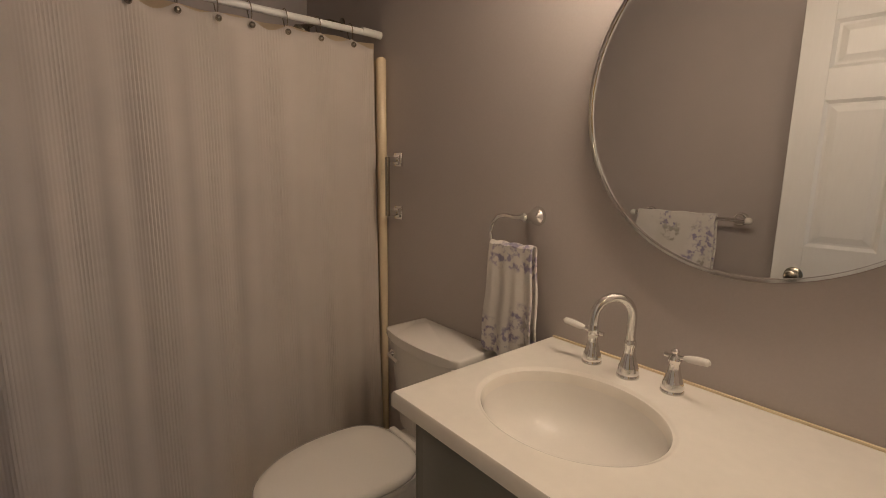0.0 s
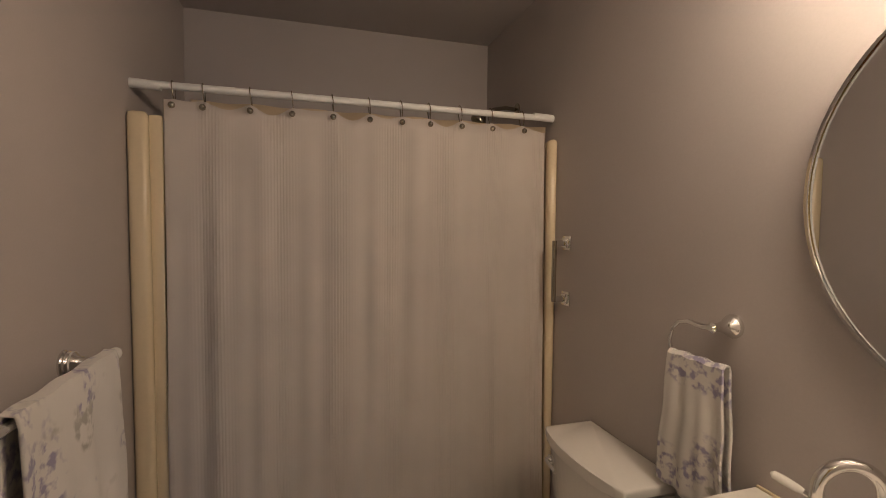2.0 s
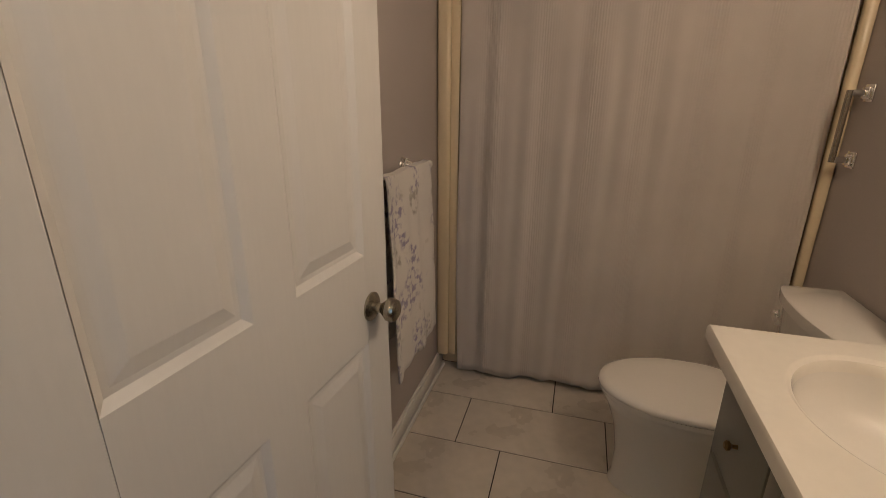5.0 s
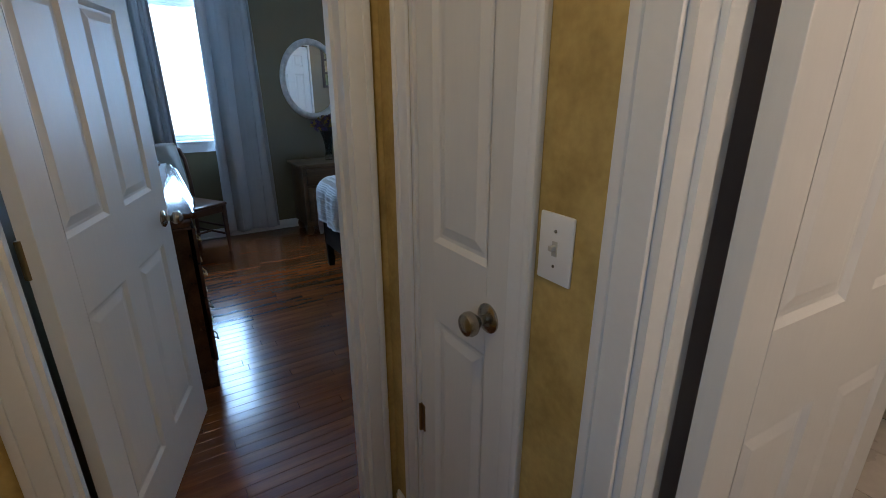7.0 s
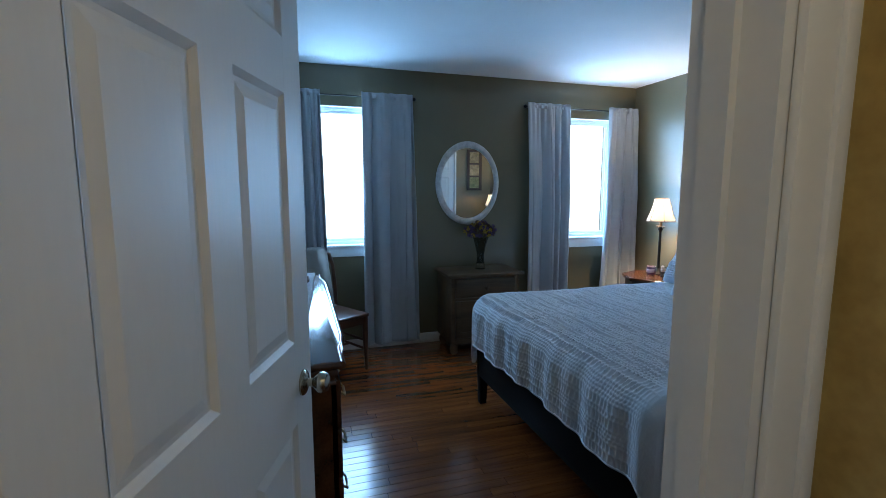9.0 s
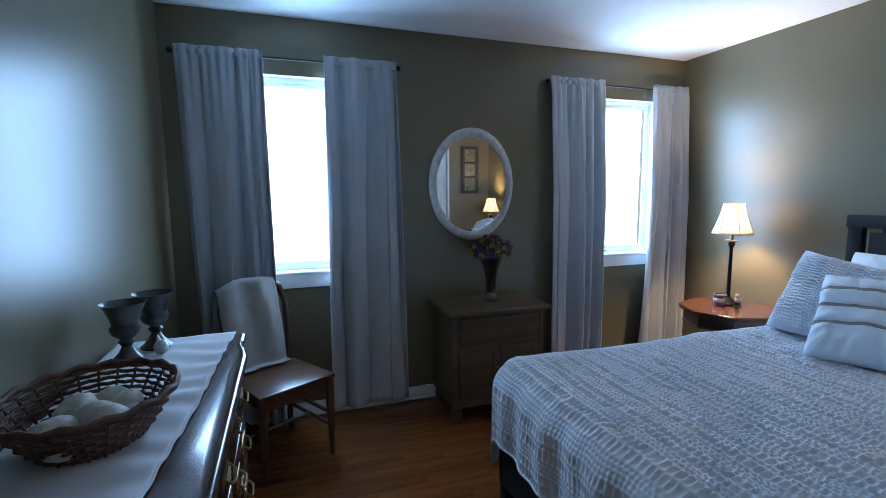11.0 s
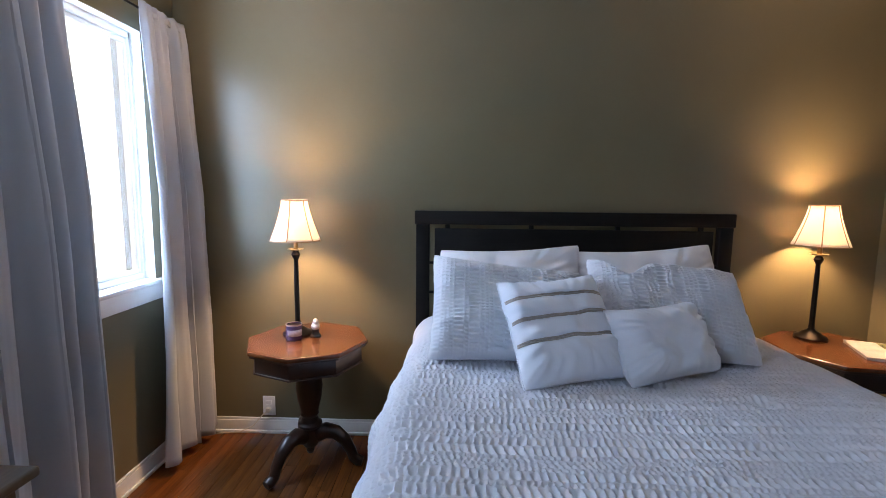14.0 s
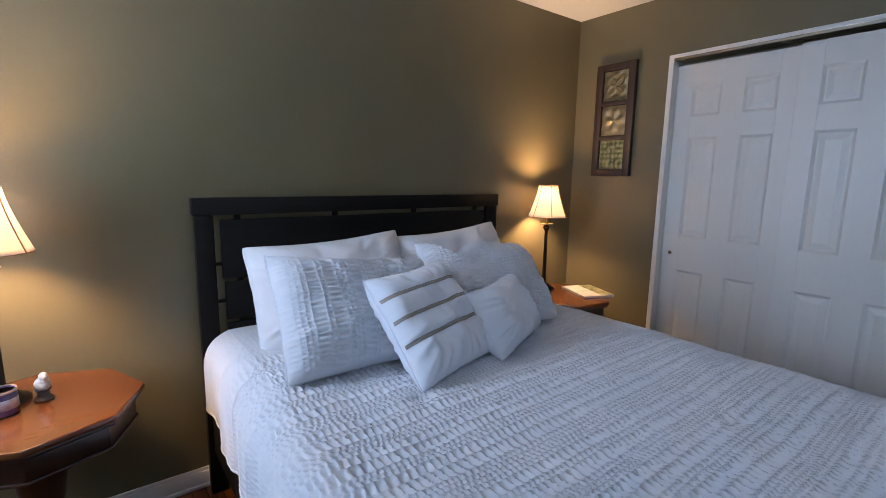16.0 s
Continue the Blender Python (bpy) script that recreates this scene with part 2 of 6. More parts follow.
# ---- shapes ----
class Shape:
    """A bmesh with a few solid shapes."""

    def __init__(self):
        self.bm = bmesh.new()

    def box(self, x0, x1, y0, y1, z0, z1, bevel=0.0, seg=2, m=None):
        r = bmesh.ops.create_cube(self.bm, size=1.0)
        vs = r["verts"]
        t = Matrix.Translation(((x0 + x1) / 2, (y0 + y1) / 2, (z0 + z1) / 2)) @ Matrix.Diagonal((abs(x1 - x0), abs(y1 - y0), abs(z1 - z0), 1))
        bmesh.ops.transform(self.bm, matrix=(m @ t) if m else t, verts=vs)
        if bevel:
            es = list({e for v in vs for e in v.link_edges})
            bmesh.ops.bevel(self.bm, geom=es, offset=bevel, segments=seg, profile=0.5, affect="EDGES")
        return self

    def lathe(self, profile, n=24, m=None, a0=0.0, a1=360.0):
        """Turn (radius, height) pairs about z."""
        full = abs(a1 - a0 - 360) < 1e-6
        k = n if full else n + 1
        rings = []
        for r, z in profile:
            rings.append([self.bm.verts.new((r * math.cos(radians(a0 + (a1 - a0) * i / n)), r * math.sin(radians(a0 + (a1 - a0) * i / n)), z)) for i in range(k)])
        fs = []
        for a, b in zip(rings, rings[1:]):
            for i in range(n):
                j = (i + 1) % k
                fs.append(self.bm.faces.new((a[i], a[j], b[j], b[i])))
        if full:
            if profile[0][0] > 1e-4:
                fs.append(self.bm.faces.new(rings[0][::-1]))
            if profile[-1][0] > 1e-4:
                fs.append(self.bm.faces.new(rings[-1]))
        if m:
            bmesh.ops.transform(self.bm, matrix=m, verts=[v for r in rings for v in r])
        return self

    def tube(self, pts, radius, n=10, closed=False):
        """A round bar along points; radius a number or one per point."""
        pts = [Vector(p) for p in pts]
        rad = radius if isinstance(radius, (list, tuple)) else [radius] * len(pts)
        rings, up = [], None
        for i, p in enumerate(pts):
            a = pts[i - 1] if i or closed else p
            b = pts[(i + 1) % len(pts)] if i + 1 < len(pts) or closed else p
            d = (b - a).normalized()
            if up is None:
                up = d.orthogonal().normalized()
            up = (up - d * up.dot(d)).normalized()
            side = d.cross(up)
            rings.append([self.bm.verts.new(p + rad[i] * (math.cos(math.tau * k / n) * up + math.sin(math.tau * k / n) * side)) for k in range(n)])
        pairs = list(zip(rings, rings[1:])) + ([(rings[-1], rings[0])] if closed else [])
        for a, b in pairs:
            for k in range(n):
                self.bm.faces.new((a[k], a[(k + 1) % n], b[(k + 1) % n], b[k]))
        if not closed:
            self.bm.faces.new(rings[0][::-1])
            self.bm.faces.new(rings[-1])
        return self

    def prism(self, outline, z0, z1, bevel=0.0, m=None):
        """A flat outline of (x, y), raised from z0 to z1."""
        lo = [self.bm.verts.new((x, y, z0)) for x, y in outline]
        hi = [self.bm.verts.new((x, y, z1)) for x, y in outline]
        fs = [self.bm.faces.new(lo[::-1]), self.bm.faces.new(hi)]
        for i in range(len(lo)):
            j = (i + 1) % len(lo)
            fs.append(self.bm.faces.new((lo[i], lo[j], hi[j], hi[i])))
        if m:
            bmesh.ops.transform(self.bm, matrix=m, verts=lo + hi)
        if bevel:
            es = list({e for f in fs for e in f.edges})
            bmesh.ops.bevel(self.bm, geom=es, offset=bevel, segments=2, profile=0.5, affect="EDGES")
        return self

    def sheet(self, nu, nv, f, wrap=False):
        """A grid of points f(u, v), u and v from 0 to 1."""
        g = [[self.bm.verts.new(f(i / nu, j / nv)) for j in range(nv + 1)] for i in range(nu if wrap else nu + 1)]
        for i in range(nu):
            for j in range(nv):
                a, b = g[i], g[(i + 1) % len(g)]
                self.bm.faces.new((a[j], b[j], b[j + 1], a[j + 1]))
        return self

    def ball(self, x, y, z, rx, ry=None, rz=None, n=12):
        r = bmesh.ops.create_uvsphere(self.bm, u_segments=n, v_segments=max(6, n // 2), radius=1.0)
        bmesh.ops.transform(self.bm, matrix=Matrix.Translation((x, y, z)) @ Matrix.Diagonal((rx, ry or rx, rz or rx, 1)), verts=r["verts"])
        return self


def mesh_of(name, shape, material, smooth=35.0):
    me = bpy.data.meshes.new(name)
    bmesh.ops.recalc_face_normals(shape.bm, faces=shape.bm.faces)
    shape.bm.to_mesh(me)
    shape.bm.free()
    me.materials.append(material)
    if smooth:
        me.shade_smooth()
        me.set_sharp_from_angle(angle=radians(smooth))
    return me


def part(name, shape, material, parent, label="", m=None, smooth=35.0, thick=0.0):
    ob = new(name, mesh_of(name, shape, material, smooth))
    ob.parent = parent
    if m is not None:
        ob.matrix_basis = m
    if label:
        tagged(ob, label)
    if thick:
        s = ob.modifiers.new("thickness", "SOLIDIFY")
        s.thickness, s.offset = thick, 0
    return ob


def thing(name, label, category, m=None, group="", kind=""):
    ob = new(name)
    ob.empty_display_size = 0.1
    if m is not None:
        ob.matrix_basis = m
    return tagged(ob, label, category, group, kind)


def solid(name, shape, material, label, category, kind="", m=None, smooth=35.0, thick=0.0, group=""):
    ob = part(name, shape, material, None, "", m, smooth, thick)
    return tagged(ob, label, category, group, kind)

# ---- structure ----
EAST, NORTH, SOUTH, WEST, CEIL = 3.242, 5.40, 1.635, -0.45, 2.46
HALL, BATH_W, BATH_N, BATH_S, BATH_E, BATH_C = 0.40, 0.52, 0.90, -0.62, 3.13, 2.46
WIN_L, WIN_R, WIN_Z = (-0.11, 0.59), (2.27, 2.97), (0.95, 2.13)


def wall(name, material, label, boxes):
    s = Shape()
    for b in boxes:
        s.box(*b)
    return solid(name, s, material, label, "wall", "structure", smooth=0)


wall("wall_north", M_OLIVE, "olive green painted bedroom wall with two windows", [
    (WEST - 0.12, WIN_L[0], NORTH, NORTH + 0.15, 0, CEIL), (WIN_L[1], WIN_R[0], NORTH, NORTH + 0.15, 0, CEIL), (WIN_R[1], EAST + 0.12, NORTH, NORTH + 0.15, 0, CEIL),
    *[(a, b, NORTH, NORTH + 0.15, z0, z1) for a, b in (WIN_L, WIN_R) for z0, z1 in ((0, WIN_Z[0]), (WIN_Z[1], CEIL))]])
wall("wall_east", M_OLIVE, "olive green painted wall behind the bed", [(EAST, EAST + 0.12, SOUTH - 0.12, NORTH, 0, CEIL)])
wall("wall_west", M_OLIVE, "olive green painted wall behind the dresser", [(WEST - 0.12, WEST, 1.74, NORTH, 0, CEIL)])
wall("wall_closet", M_OLIVE, "olive green painted wall around the closet opening", [
    (2.567, EAST, SOUTH - 0.115, SOUTH, 0, CEIL), (0.52, 0.98, SOUTH - 0.115, SOUTH, 0, CEIL), (0.98, 2.567, SOUTH - 0.115, SOUTH, 2.10, CEIL)])
wall("wall_closet_back", M_CEIL, "plain white back wall of the closet", [(0.54, EAST, 1.01, 1.03, 0, CEIL)])
DOOR_X = (-0.44, 0.315)
for _n, _m, _y0, _y1, _l in (("wall_bedroom_entry", M_OLIVE, 1.685, 1.74, "olive green wall around the bedroom doorway"), ("wall_hall_end", M_GOLD, 1.63, 1.685, "mottled gold hall wall around the bedroom doorway")):
    wall(_n, _m, _l, [(-0.85, DOOR_X[0], _y0, _y1, 0, CEIL), (DOOR_X[1], 0.62 if _m is M_OLIVE else 0.46, _y0, _y1, 0, CEIL), (*DOOR_X, _y0, _y1, 2.06, CEIL)])
BATH_Y, LINEN_Y = (0.06, 0.82), (1.085, 1.475)
wall("wall_hall_east", M_GOLD, "mottled gold hall wall with two doorways", [
    (HALL, 0.46, -1.2, BATH_Y[0], 0, CEIL), (HALL, 0.46, BATH_Y[1], LINEN_Y[0], 0, CEIL), (HALL, 0.46, LINEN_Y[1], 1.63, 0, CEIL),
    (HALL, 0.46, *BATH_Y, 2.06, CEIL), (HALL, 0.46, *LINEN_Y, 2.06, CEIL)])
wall("wall_bath_west", M_MAUVE, "greige bathroom wall beside the doorway", [
    (0.46, BATH_W, BATH_S, BATH_Y[0], 0, BATH_C), (0.46, BATH_W, BATH_Y[1], BATH_N, 0, BATH_C), (0.46, BATH_W, *BATH_Y, 2.06, BATH_C)])
# the opening in this unseen wall is made up to hold the daylight fill
wall("wall_hall_west", M_GOLD, "mottled gold hall wall", [(-0.97, -0.85, -1.2, -0.27, 0, CEIL), (-0.97, -0.85, 0.57, 1.74, 0, CEIL), (-0.97, -0.85, -0.27, 0.57, 0, 0.93), (-0.97, -0.85, -0.27, 0.57, 2.07, CEIL)])
wall("wall_hall_south", M_GOLD, "mottled gold wall at the end of the hall", [(-0.97, 0.46, -1.32, -1.2, 0, CEIL)])
wall("wall_bath_north", M_MAUVE, "greige painted bathroom wall with a towel bar", [(0.46, BATH_E + 0.1, BATH_N, BATH_N + 0.10, 0, BATH_C)])
wall("wall_bath_south", M_MAUVE, "greige painted bathroom wall with a round mirror", [(0.46, BATH_E + 0.1, BATH_S - 0.1, BATH_S, 0, BATH_C)])
wall("wall_bath_east", M_MAUVE, "greige painted wall above the bathtub", [(BATH_E, BATH_E + 0.1, BATH_S, BATH_N, 0, BATH_C)])
solid("ceiling_bedroom", Shape().box(WEST - 0.12, EAST + 0.12, 1.685, NORTH + 0.15, CEIL, CEIL + 0.1).box(0.46, EAST + 0.12, 1.01, 1.685, CEIL, CEIL + 0.1), M_CEIL, "white painted bedroom ceiling", "ceiling", "structure", smooth=0)
solid("ceiling_hall", Shape().box(-0.97, 0.46, -1.32, 1.685, CEIL, CEIL + 0.1), M_CEIL, "white painted hall ceiling", "ceiling", "structure", smooth=0)
solid("ceiling_bath", Shape().box(0.46, BATH_E + 0.1, BATH_S - 0.1, BATH_N + 0.1, BATH_C, BATH_C + 0.1), M_MAUVE, "greige painted bathroom ceiling", "ceiling", "structure", smooth=0)
floor_wood = solid("floor_wood", Shape().box(-0.97, EAST + 0.12, -1.32, NORTH + 0.15, -0.12, -0.012), M_UNDER, "glossy red-brown hardwood strip floor", "floor", "structure", smooth=0)
floor_tile = solid("floor_tile", Shape().box(0.46, BATH_E + 0.1, BATH_S - 0.1, BATH_N + 0.1, -0.011, -0.003), M_GROUT, "cream marble tile bathroom floor with dark grout", "floor", "structure", smooth=0)
solid("ground", Shape().box(-60, 60, -60, 60, -0.4, -0.3), shade("lawn", (0.06, 0.09, 0.03), 0.9), "plain lawn outside the house", "ground", "structure", smooth=0)


def casing(name, m, width, height, trim=0.062, depth=0.115, proud=0.014, both=True, label="white painted moulded door casing"):
    """Jamb and moulded casings for an opening; x along it, y through it, 0 at its near face."""
    root = thing(name, label, "door frame", m, kind="structure")
    for sx in (0, 1):
        s = Shape()
        x = (0, 0.016) if sx == 0 else (width - 0.016, width)
        s.box(*x, 0.001, depth - 0.001, 0, height - 0.001)
        part("jamb", s, M_TRIM, root)
    part("head_jamb", Shape().box(0.016, width - 0.016, 0.001, depth - 0.001, height - 0.017, height - 0.001), M_TRIM, root)
    s = Shape()
    s.box(0.016, 0.026, 0.045, 0.08, 0, height - 0.017).box(width - 0.026, width - 0.016, 0.045, 0.08, 0, height - 0.017)
    s.box(0.026, width - 0.026, 0.045, 0.08, height - 0.027, height - 0.017)
    part("stop", s, M_TRIM, root)
    for side in ((0, 1) if both else (0,)):
        y = (lambda a, b: (-b, -a)) if side == 0 else (lambda a, b: (depth + a, depth + b))
        for x0, x1, z0, z1, up in ((-trim, 0.004, 0, height + trim, 1), (width - 0.004, width + trim, 0, height + trim, 1), (0.004, width - 0.004, height - 0.004, height + trim, 0)):
            s = Shape().box(x0, x1, *y(0, proud * 0.85), z0, z1, 0.004)
            if up:
                outer = (x0, x0 + 0.02) if x0 < 0 else (x1 - 0.02, x1)
                s.box(*outer, *y(0.002, proud * 1.3), z0, z1, 0.005)
            else:
                s.box(x0 - 0.004, x1 + 0.004, *y(0.002, proud * 1.25), z1 - 0.02, z1, 0.004)
            part("casing", s, M_TRIM, root)
    return root


casing("door_frame_bedroom", pose(DOOR_X[0], 1.63, 0), DOOR_X[1] - DOOR_X[0], 2.06, 0.058, 0.11)
casing("door_frame_bath", pose(HALL, BATH_Y[1], 0, 0, 0, -90), BATH_Y[1] - BATH_Y[0], 2.06, 0.064, 0.12)
casing("door_frame_linen", pose(HALL, LINEN_Y[1], 0, 0, 0, -90), LINEN_Y[1] - LINEN_Y[0], 2.06, 0.058, 0.06, both=False)

PANEL_ROWS = ((0.22, 0.855), (1.06, 1.645), (1.765, 1.945))


def knob(parent, x, z, face, m=M_NICKEL, spread=0.055):
    """A round door knob on its rose; face: +1 or -1 along y, from y."""
    y, sgn = face
    q = pose(x, y, z, -90 * sgn)
    k = part("knob", Shape().lathe([(0.0, 0.068), (0.014, 0.067), (0.023, 0.062), (0.027, 0.052), (0.026, 0.043), (0.018, 0.034), (0.011, 0.026), (0.010, 0.008)][::-1], 24), m, parent, "round satin nickel door knob", q)
    part("rose", Shape().lathe([(0.033, 0.0), (0.033, 0.004), (0.028, 0.008), (0.016, 0.011), (0.012, 0.012)], 24), m, k)
    return k


def panel_leaf(root, width, height, cols, thick=0.036, stile=0.11, mull=0.105, rows=PANEL_ROWS, faces=(-1, 1), z0=0.012):
    """A moulded panel door: x along its width, faces at y 0 and thick."""
    core = Shape().box(0.004, width - 0.004, 0.009, thick - 0.009, z0 + 0.004, height - 0.004)
    pw = (width - 2 * stile - (cols - 1) * mull) / cols
    xs = [(stile + i * (pw + mull), stile + i * (pw + mull) + pw) for i in range(cols)]
    edges_x = [(0, stile)] + [(xs[i][1], xs[i + 1][0]) for i in range(cols - 1)] + [(width - stile, width)]
    edges_z = [z0] + [v for r in rows for v in r] + [height]
    for a, b in (edges_x[0], edges_x[-1]):
        core.box(a, b, 0, thick, z0, height, 0.002)
    for i in range(0, len(edges_z), 2):
        core.box(stile, width - stile, 0.0, thick, edges_z[i], edges_z[i + 1])
    for a, b in edges_x[1:-1]:
        for r in rows:
            core.box(a, b, 0.0, thick, *r)
    leaf = part("leaf", core, M_DOOR, root, "", smooth=20)
    for a, b in xs:
        for c, d in rows:
            for f in faces:
                s = Shape()
                y_in, y_out, y_mid = (0.0088, 0.001, 0.0095) if f < 0 else (thick - 0.0088, thick - 0.001, thick - 0.0095)
                # sloped sticking, then the raised field
                loops = [((a, b, c, d), y_out - (0.001 if f < 0 else -0.001)), ((a + 0.014, b - 0.014, c + 0.014, d - 0.014), y_mid), ((a + 0.020, b - 0.020, c + 0.020, d - 0.020), y_mid), ((a + 0.046, b - 0.046, c + 0.046, d - 0.046), y_out + (0.002 if f < 0 else -0.002))]
                rings = [[s.bm.verts.new((x, y, z)) for x, z in ((p[0], p[2]), (p[1], p[2]), (p[1], p[3]), (p[0], p[3]))] for p, y in loops]
                for r0, r1 in zip(rings, rings[1:]):
                    for i in range(4):
                        s.bm.faces.new((r0[i], r0[(i + 1) % 4], r1[(i + 1) % 4], r1[i]))
                s.bm.faces.new(rings[-1])
                me = part("panel", s, M_DOOR, leaf, smooth=10)
    return leaf


def hinge(parent, x, y, z):
    return part("hinge", Shape().box(x - 0.004, x + 0.018, y - 0.003, y + 0.003, z - 0.045, z + 0.045, 0.001).lathe([(0.006, -0.046), (0.006, 0.046)], 10, pose(x, y - 0.004, z)), M_BRASS, parent, "worn brass hinge")


# bedroom door, standing open into the room
d = thing("door_bedroom", "white six-panel bedroom door standing open", "door", pose(-0.380, 1.765, 0, 0, 0, 71.0), kind="structure")
d_leaf = panel_leaf(d, 0.83, 2.04, 2, stile=0.115, mull=0.11)
knob(d_leaf, 0.765, 0.94, (0.0, -1))
knob(d_leaf, 0.765, 0.94, (0.036, 1))
part("latch", Shape().box(0.8285, 0.8315, 0.006, 0.030, 0.91, 0.97, 0.0005), M_BRASS, d_leaf, "brass latch plate")
for _z in (0.25, 1.05, 1.82):
    hinge(d_leaf, 0.0, 0.038, _z)
# bathroom door, open against the wall
d = thing("door_bath", "white six-panel bathroom door standing open", "door", pose(0.515, 0.740, 0, 0, 0, -4.0), kind="structure")
d_leaf = panel_leaf(d, 0.752, 2.04, 2, stile=0.10, mull=0.10)
knob(d_leaf, 0.672, 0.935, (0.0, -1))
knob(d_leaf, 0.672, 0.935, (0.036, 1))
# narrow linen cupboard door, shut
d = thing("door_linen", "narrow white panelled linen cupboard door, closed", "door", pose(0.408, LINEN_Y[1] - 0.018, 0, 0, 0, -90), kind="structure")
d_leaf = panel_leaf(d, LINEN_Y[1] - LINEN_Y[0] - 0.036, 2.04, 1, stile=0.072, faces=(-1,))
knob(d_leaf, 0.293, 0.95, (0.0, -1))
part("strike", Shape().box(0.3525, 0.3545, 0.002, 0.024, 0.90, 0.985), M_BRASS, d_leaf, "dark brass strike plate")
for _z in (0.50, 1.75):
    hinge(d_leaf, 0.0, 0.0, _z)
# closet doors sliding past each other
for _x, _y, _l in ((2.555 - 0.62, SOUTH - 0.085, "white six-panel sliding closet door"), (2.555 - 1.235, SOUTH - 0.045, "white six-panel sliding closet door overlapping its neighbour"), (0.975, SOUTH - 0.088, "white six-panel sliding closet door")):
    d = thing("closet_door", _l, "closet door", pose(_x, _y, 0), group="sliding closet doors")
    w = 0.62 if _x > 1 else 0.36
    lf = panel_leaf(d, w, 2.06, 2 if w > 0.5 else 1, stile=0.095, mull=0.115, faces=(1,))
    if _x > 1.9:
        part("finger_pull", Shape().lathe([(0.012, 0.0), (0.012, 0.002), (0.008, 0.0025), (0.006, 0.0005)], 16, pose(w - 0.05, 0.036, 0.955, -90)), M_NICKEL, lf, "small round metal finger pull")
s = Shape().box(0.98, 2.567, SOUTH - 0.11, SOUTH + 0.004, 2.085, 2.099)
solid("closet_track", s, M_NICKEL, "metal closet door track under the header", "track", "structure")
s = Shape().box(2.556, 2.566, SOUTH - 0.11, SOUTH + 0.012, 0, 2.10, 0.002).box(2.566, 2.585, SOUTH, SOUTH + 0.012, 0, 2.118, 0.002).box(0.96, 2.566, SOUTH, SOUTH + 0.012, 2.099, 2.118, 0.002)
solid("closet_trim", s, M_TRIM, "thin white trim round the closet opening", "trim", "structure")


def baseboard(name, x0, x1, y0, y1, inward, h=0.088):
    """Baseboard with a rounded cap and a quarter-round shoe along one wall."""
    s = Shape().box(x0, x1, y0, y1, 0.0, h - 0.014, 0.001)
    ix, iy = inward
    e = 0.004
    s.box(x0 + (e if ix < 0 else 0), x1 - (e if ix > 0 else 0), y0 + (e if iy < 0 else 0), y1 - (e if iy > 0 else 0), h - 0.016, h, 0.002)
    if ix:
        a = (x1, x1 + 0.014) if ix > 0 else (x0 - 0.014, x0)
        s.box(*a, y0, y1, 0.0, 0.018, 0.005)
    else:
        a = (y1, y1 + 0.014) if iy > 0 else (y0 - 0.014, y0)
        s.box(x0, x1, *a, 0.0, 0.018, 0.005)
    return solid(name, s, M_TRIM, "white painted baseboard", "baseboard", "structure")


baseboard("baseboard_north", WEST, EAST, NORTH - 0.014, NORTH, (0, -1))
baseboard("baseboard_east", EAST - 0.014, EAST, SOUTH, NORTH - 0.014, (-1, 0))
baseboard("baseboard_west", WEST, WEST + 0.014, 1.74, NORTH - 0.014, (1, 0))
baseboard("baseboard_south", 2.586, EAST - 0.014, SOUTH, SOUTH + 0.014, (0, 1))
baseboard("baseboard_hall", HALL - 0.013, HALL, 0.885, LINEN_Y[0] - 0.06, (-1, 0))
baseboard("baseboard_hall_corner", HALL - 0.013, HALL, LINEN_Y[1] + 0.06, 1.614, (-1, 0))
baseboard("baseboard_bath", BATH_W, 2.42, BATH_N - 0.014, BATH_N, (0, -1), 0.10)

# ---- bathroom ----
# bathtub with its moulded surround
tub = thing("bathtub", "cream fibreglass bathtub behind the shower curtain", "bathtub")
s = Shape()
X0, X1, Y0, Y1 = 2.45, BATH_E - 0.002, BATH_S + 0.002, BATH_N - 0.002
s.box(X0, X0 + 0.06, Y0, Y1, 0.0, 0.42, 0.015).box(X1 - 0.07, X1, Y0, Y1, 0.0, 0.42, 0.01).box(X0 + 0.05, X1 - 0.06, Y0, Y0 + 0.09, 0.0, 0.42, 0.01).box(X0 + 0.05, X1 - 0.06, Y1 - 0.09, Y1, 0.0, 0.42, 0.01).box(X0 + 0.05, X1 - 0.06, Y0 + 0.08, Y1 - 0.08, 0.0, 0.10, 0.01)
part("basin", s, M_CREAM, tub)
sur = thing("tub_surround", "glossy cream fibreglass shower surround", "shower surround", kind="structure")
part("panel", Shape().box(X1 - 0.012, X1, Y0, Y1, 0.421, 1.81, 0.004), M_CREAM, sur)
for y0, y1 in ((Y0, Y0 + 0.014), (Y1 - 0.014, Y1)):
    part("panel", Shape().box(2.36, X1 - 0.013, y0, y1, 0.421, 1.81, 0.004), M_CREAM, sur)
for y0, y1 in ((Y0, Y0 + 0.036), (Y1 - 0.058, Y1)):
    part("flange", Shape().box(2.345, 2.395, y0, y1, 0.10, 1.812, 0.016, 3), M_CREAM, sur, "rounded glossy front flange")
part("return", Shape().box(2.374, 2.394, Y1 - 0.094, Y1 - 0.056, 0.10, 1.806, 0.006), M_CREAM, sur, "moulded inner return")
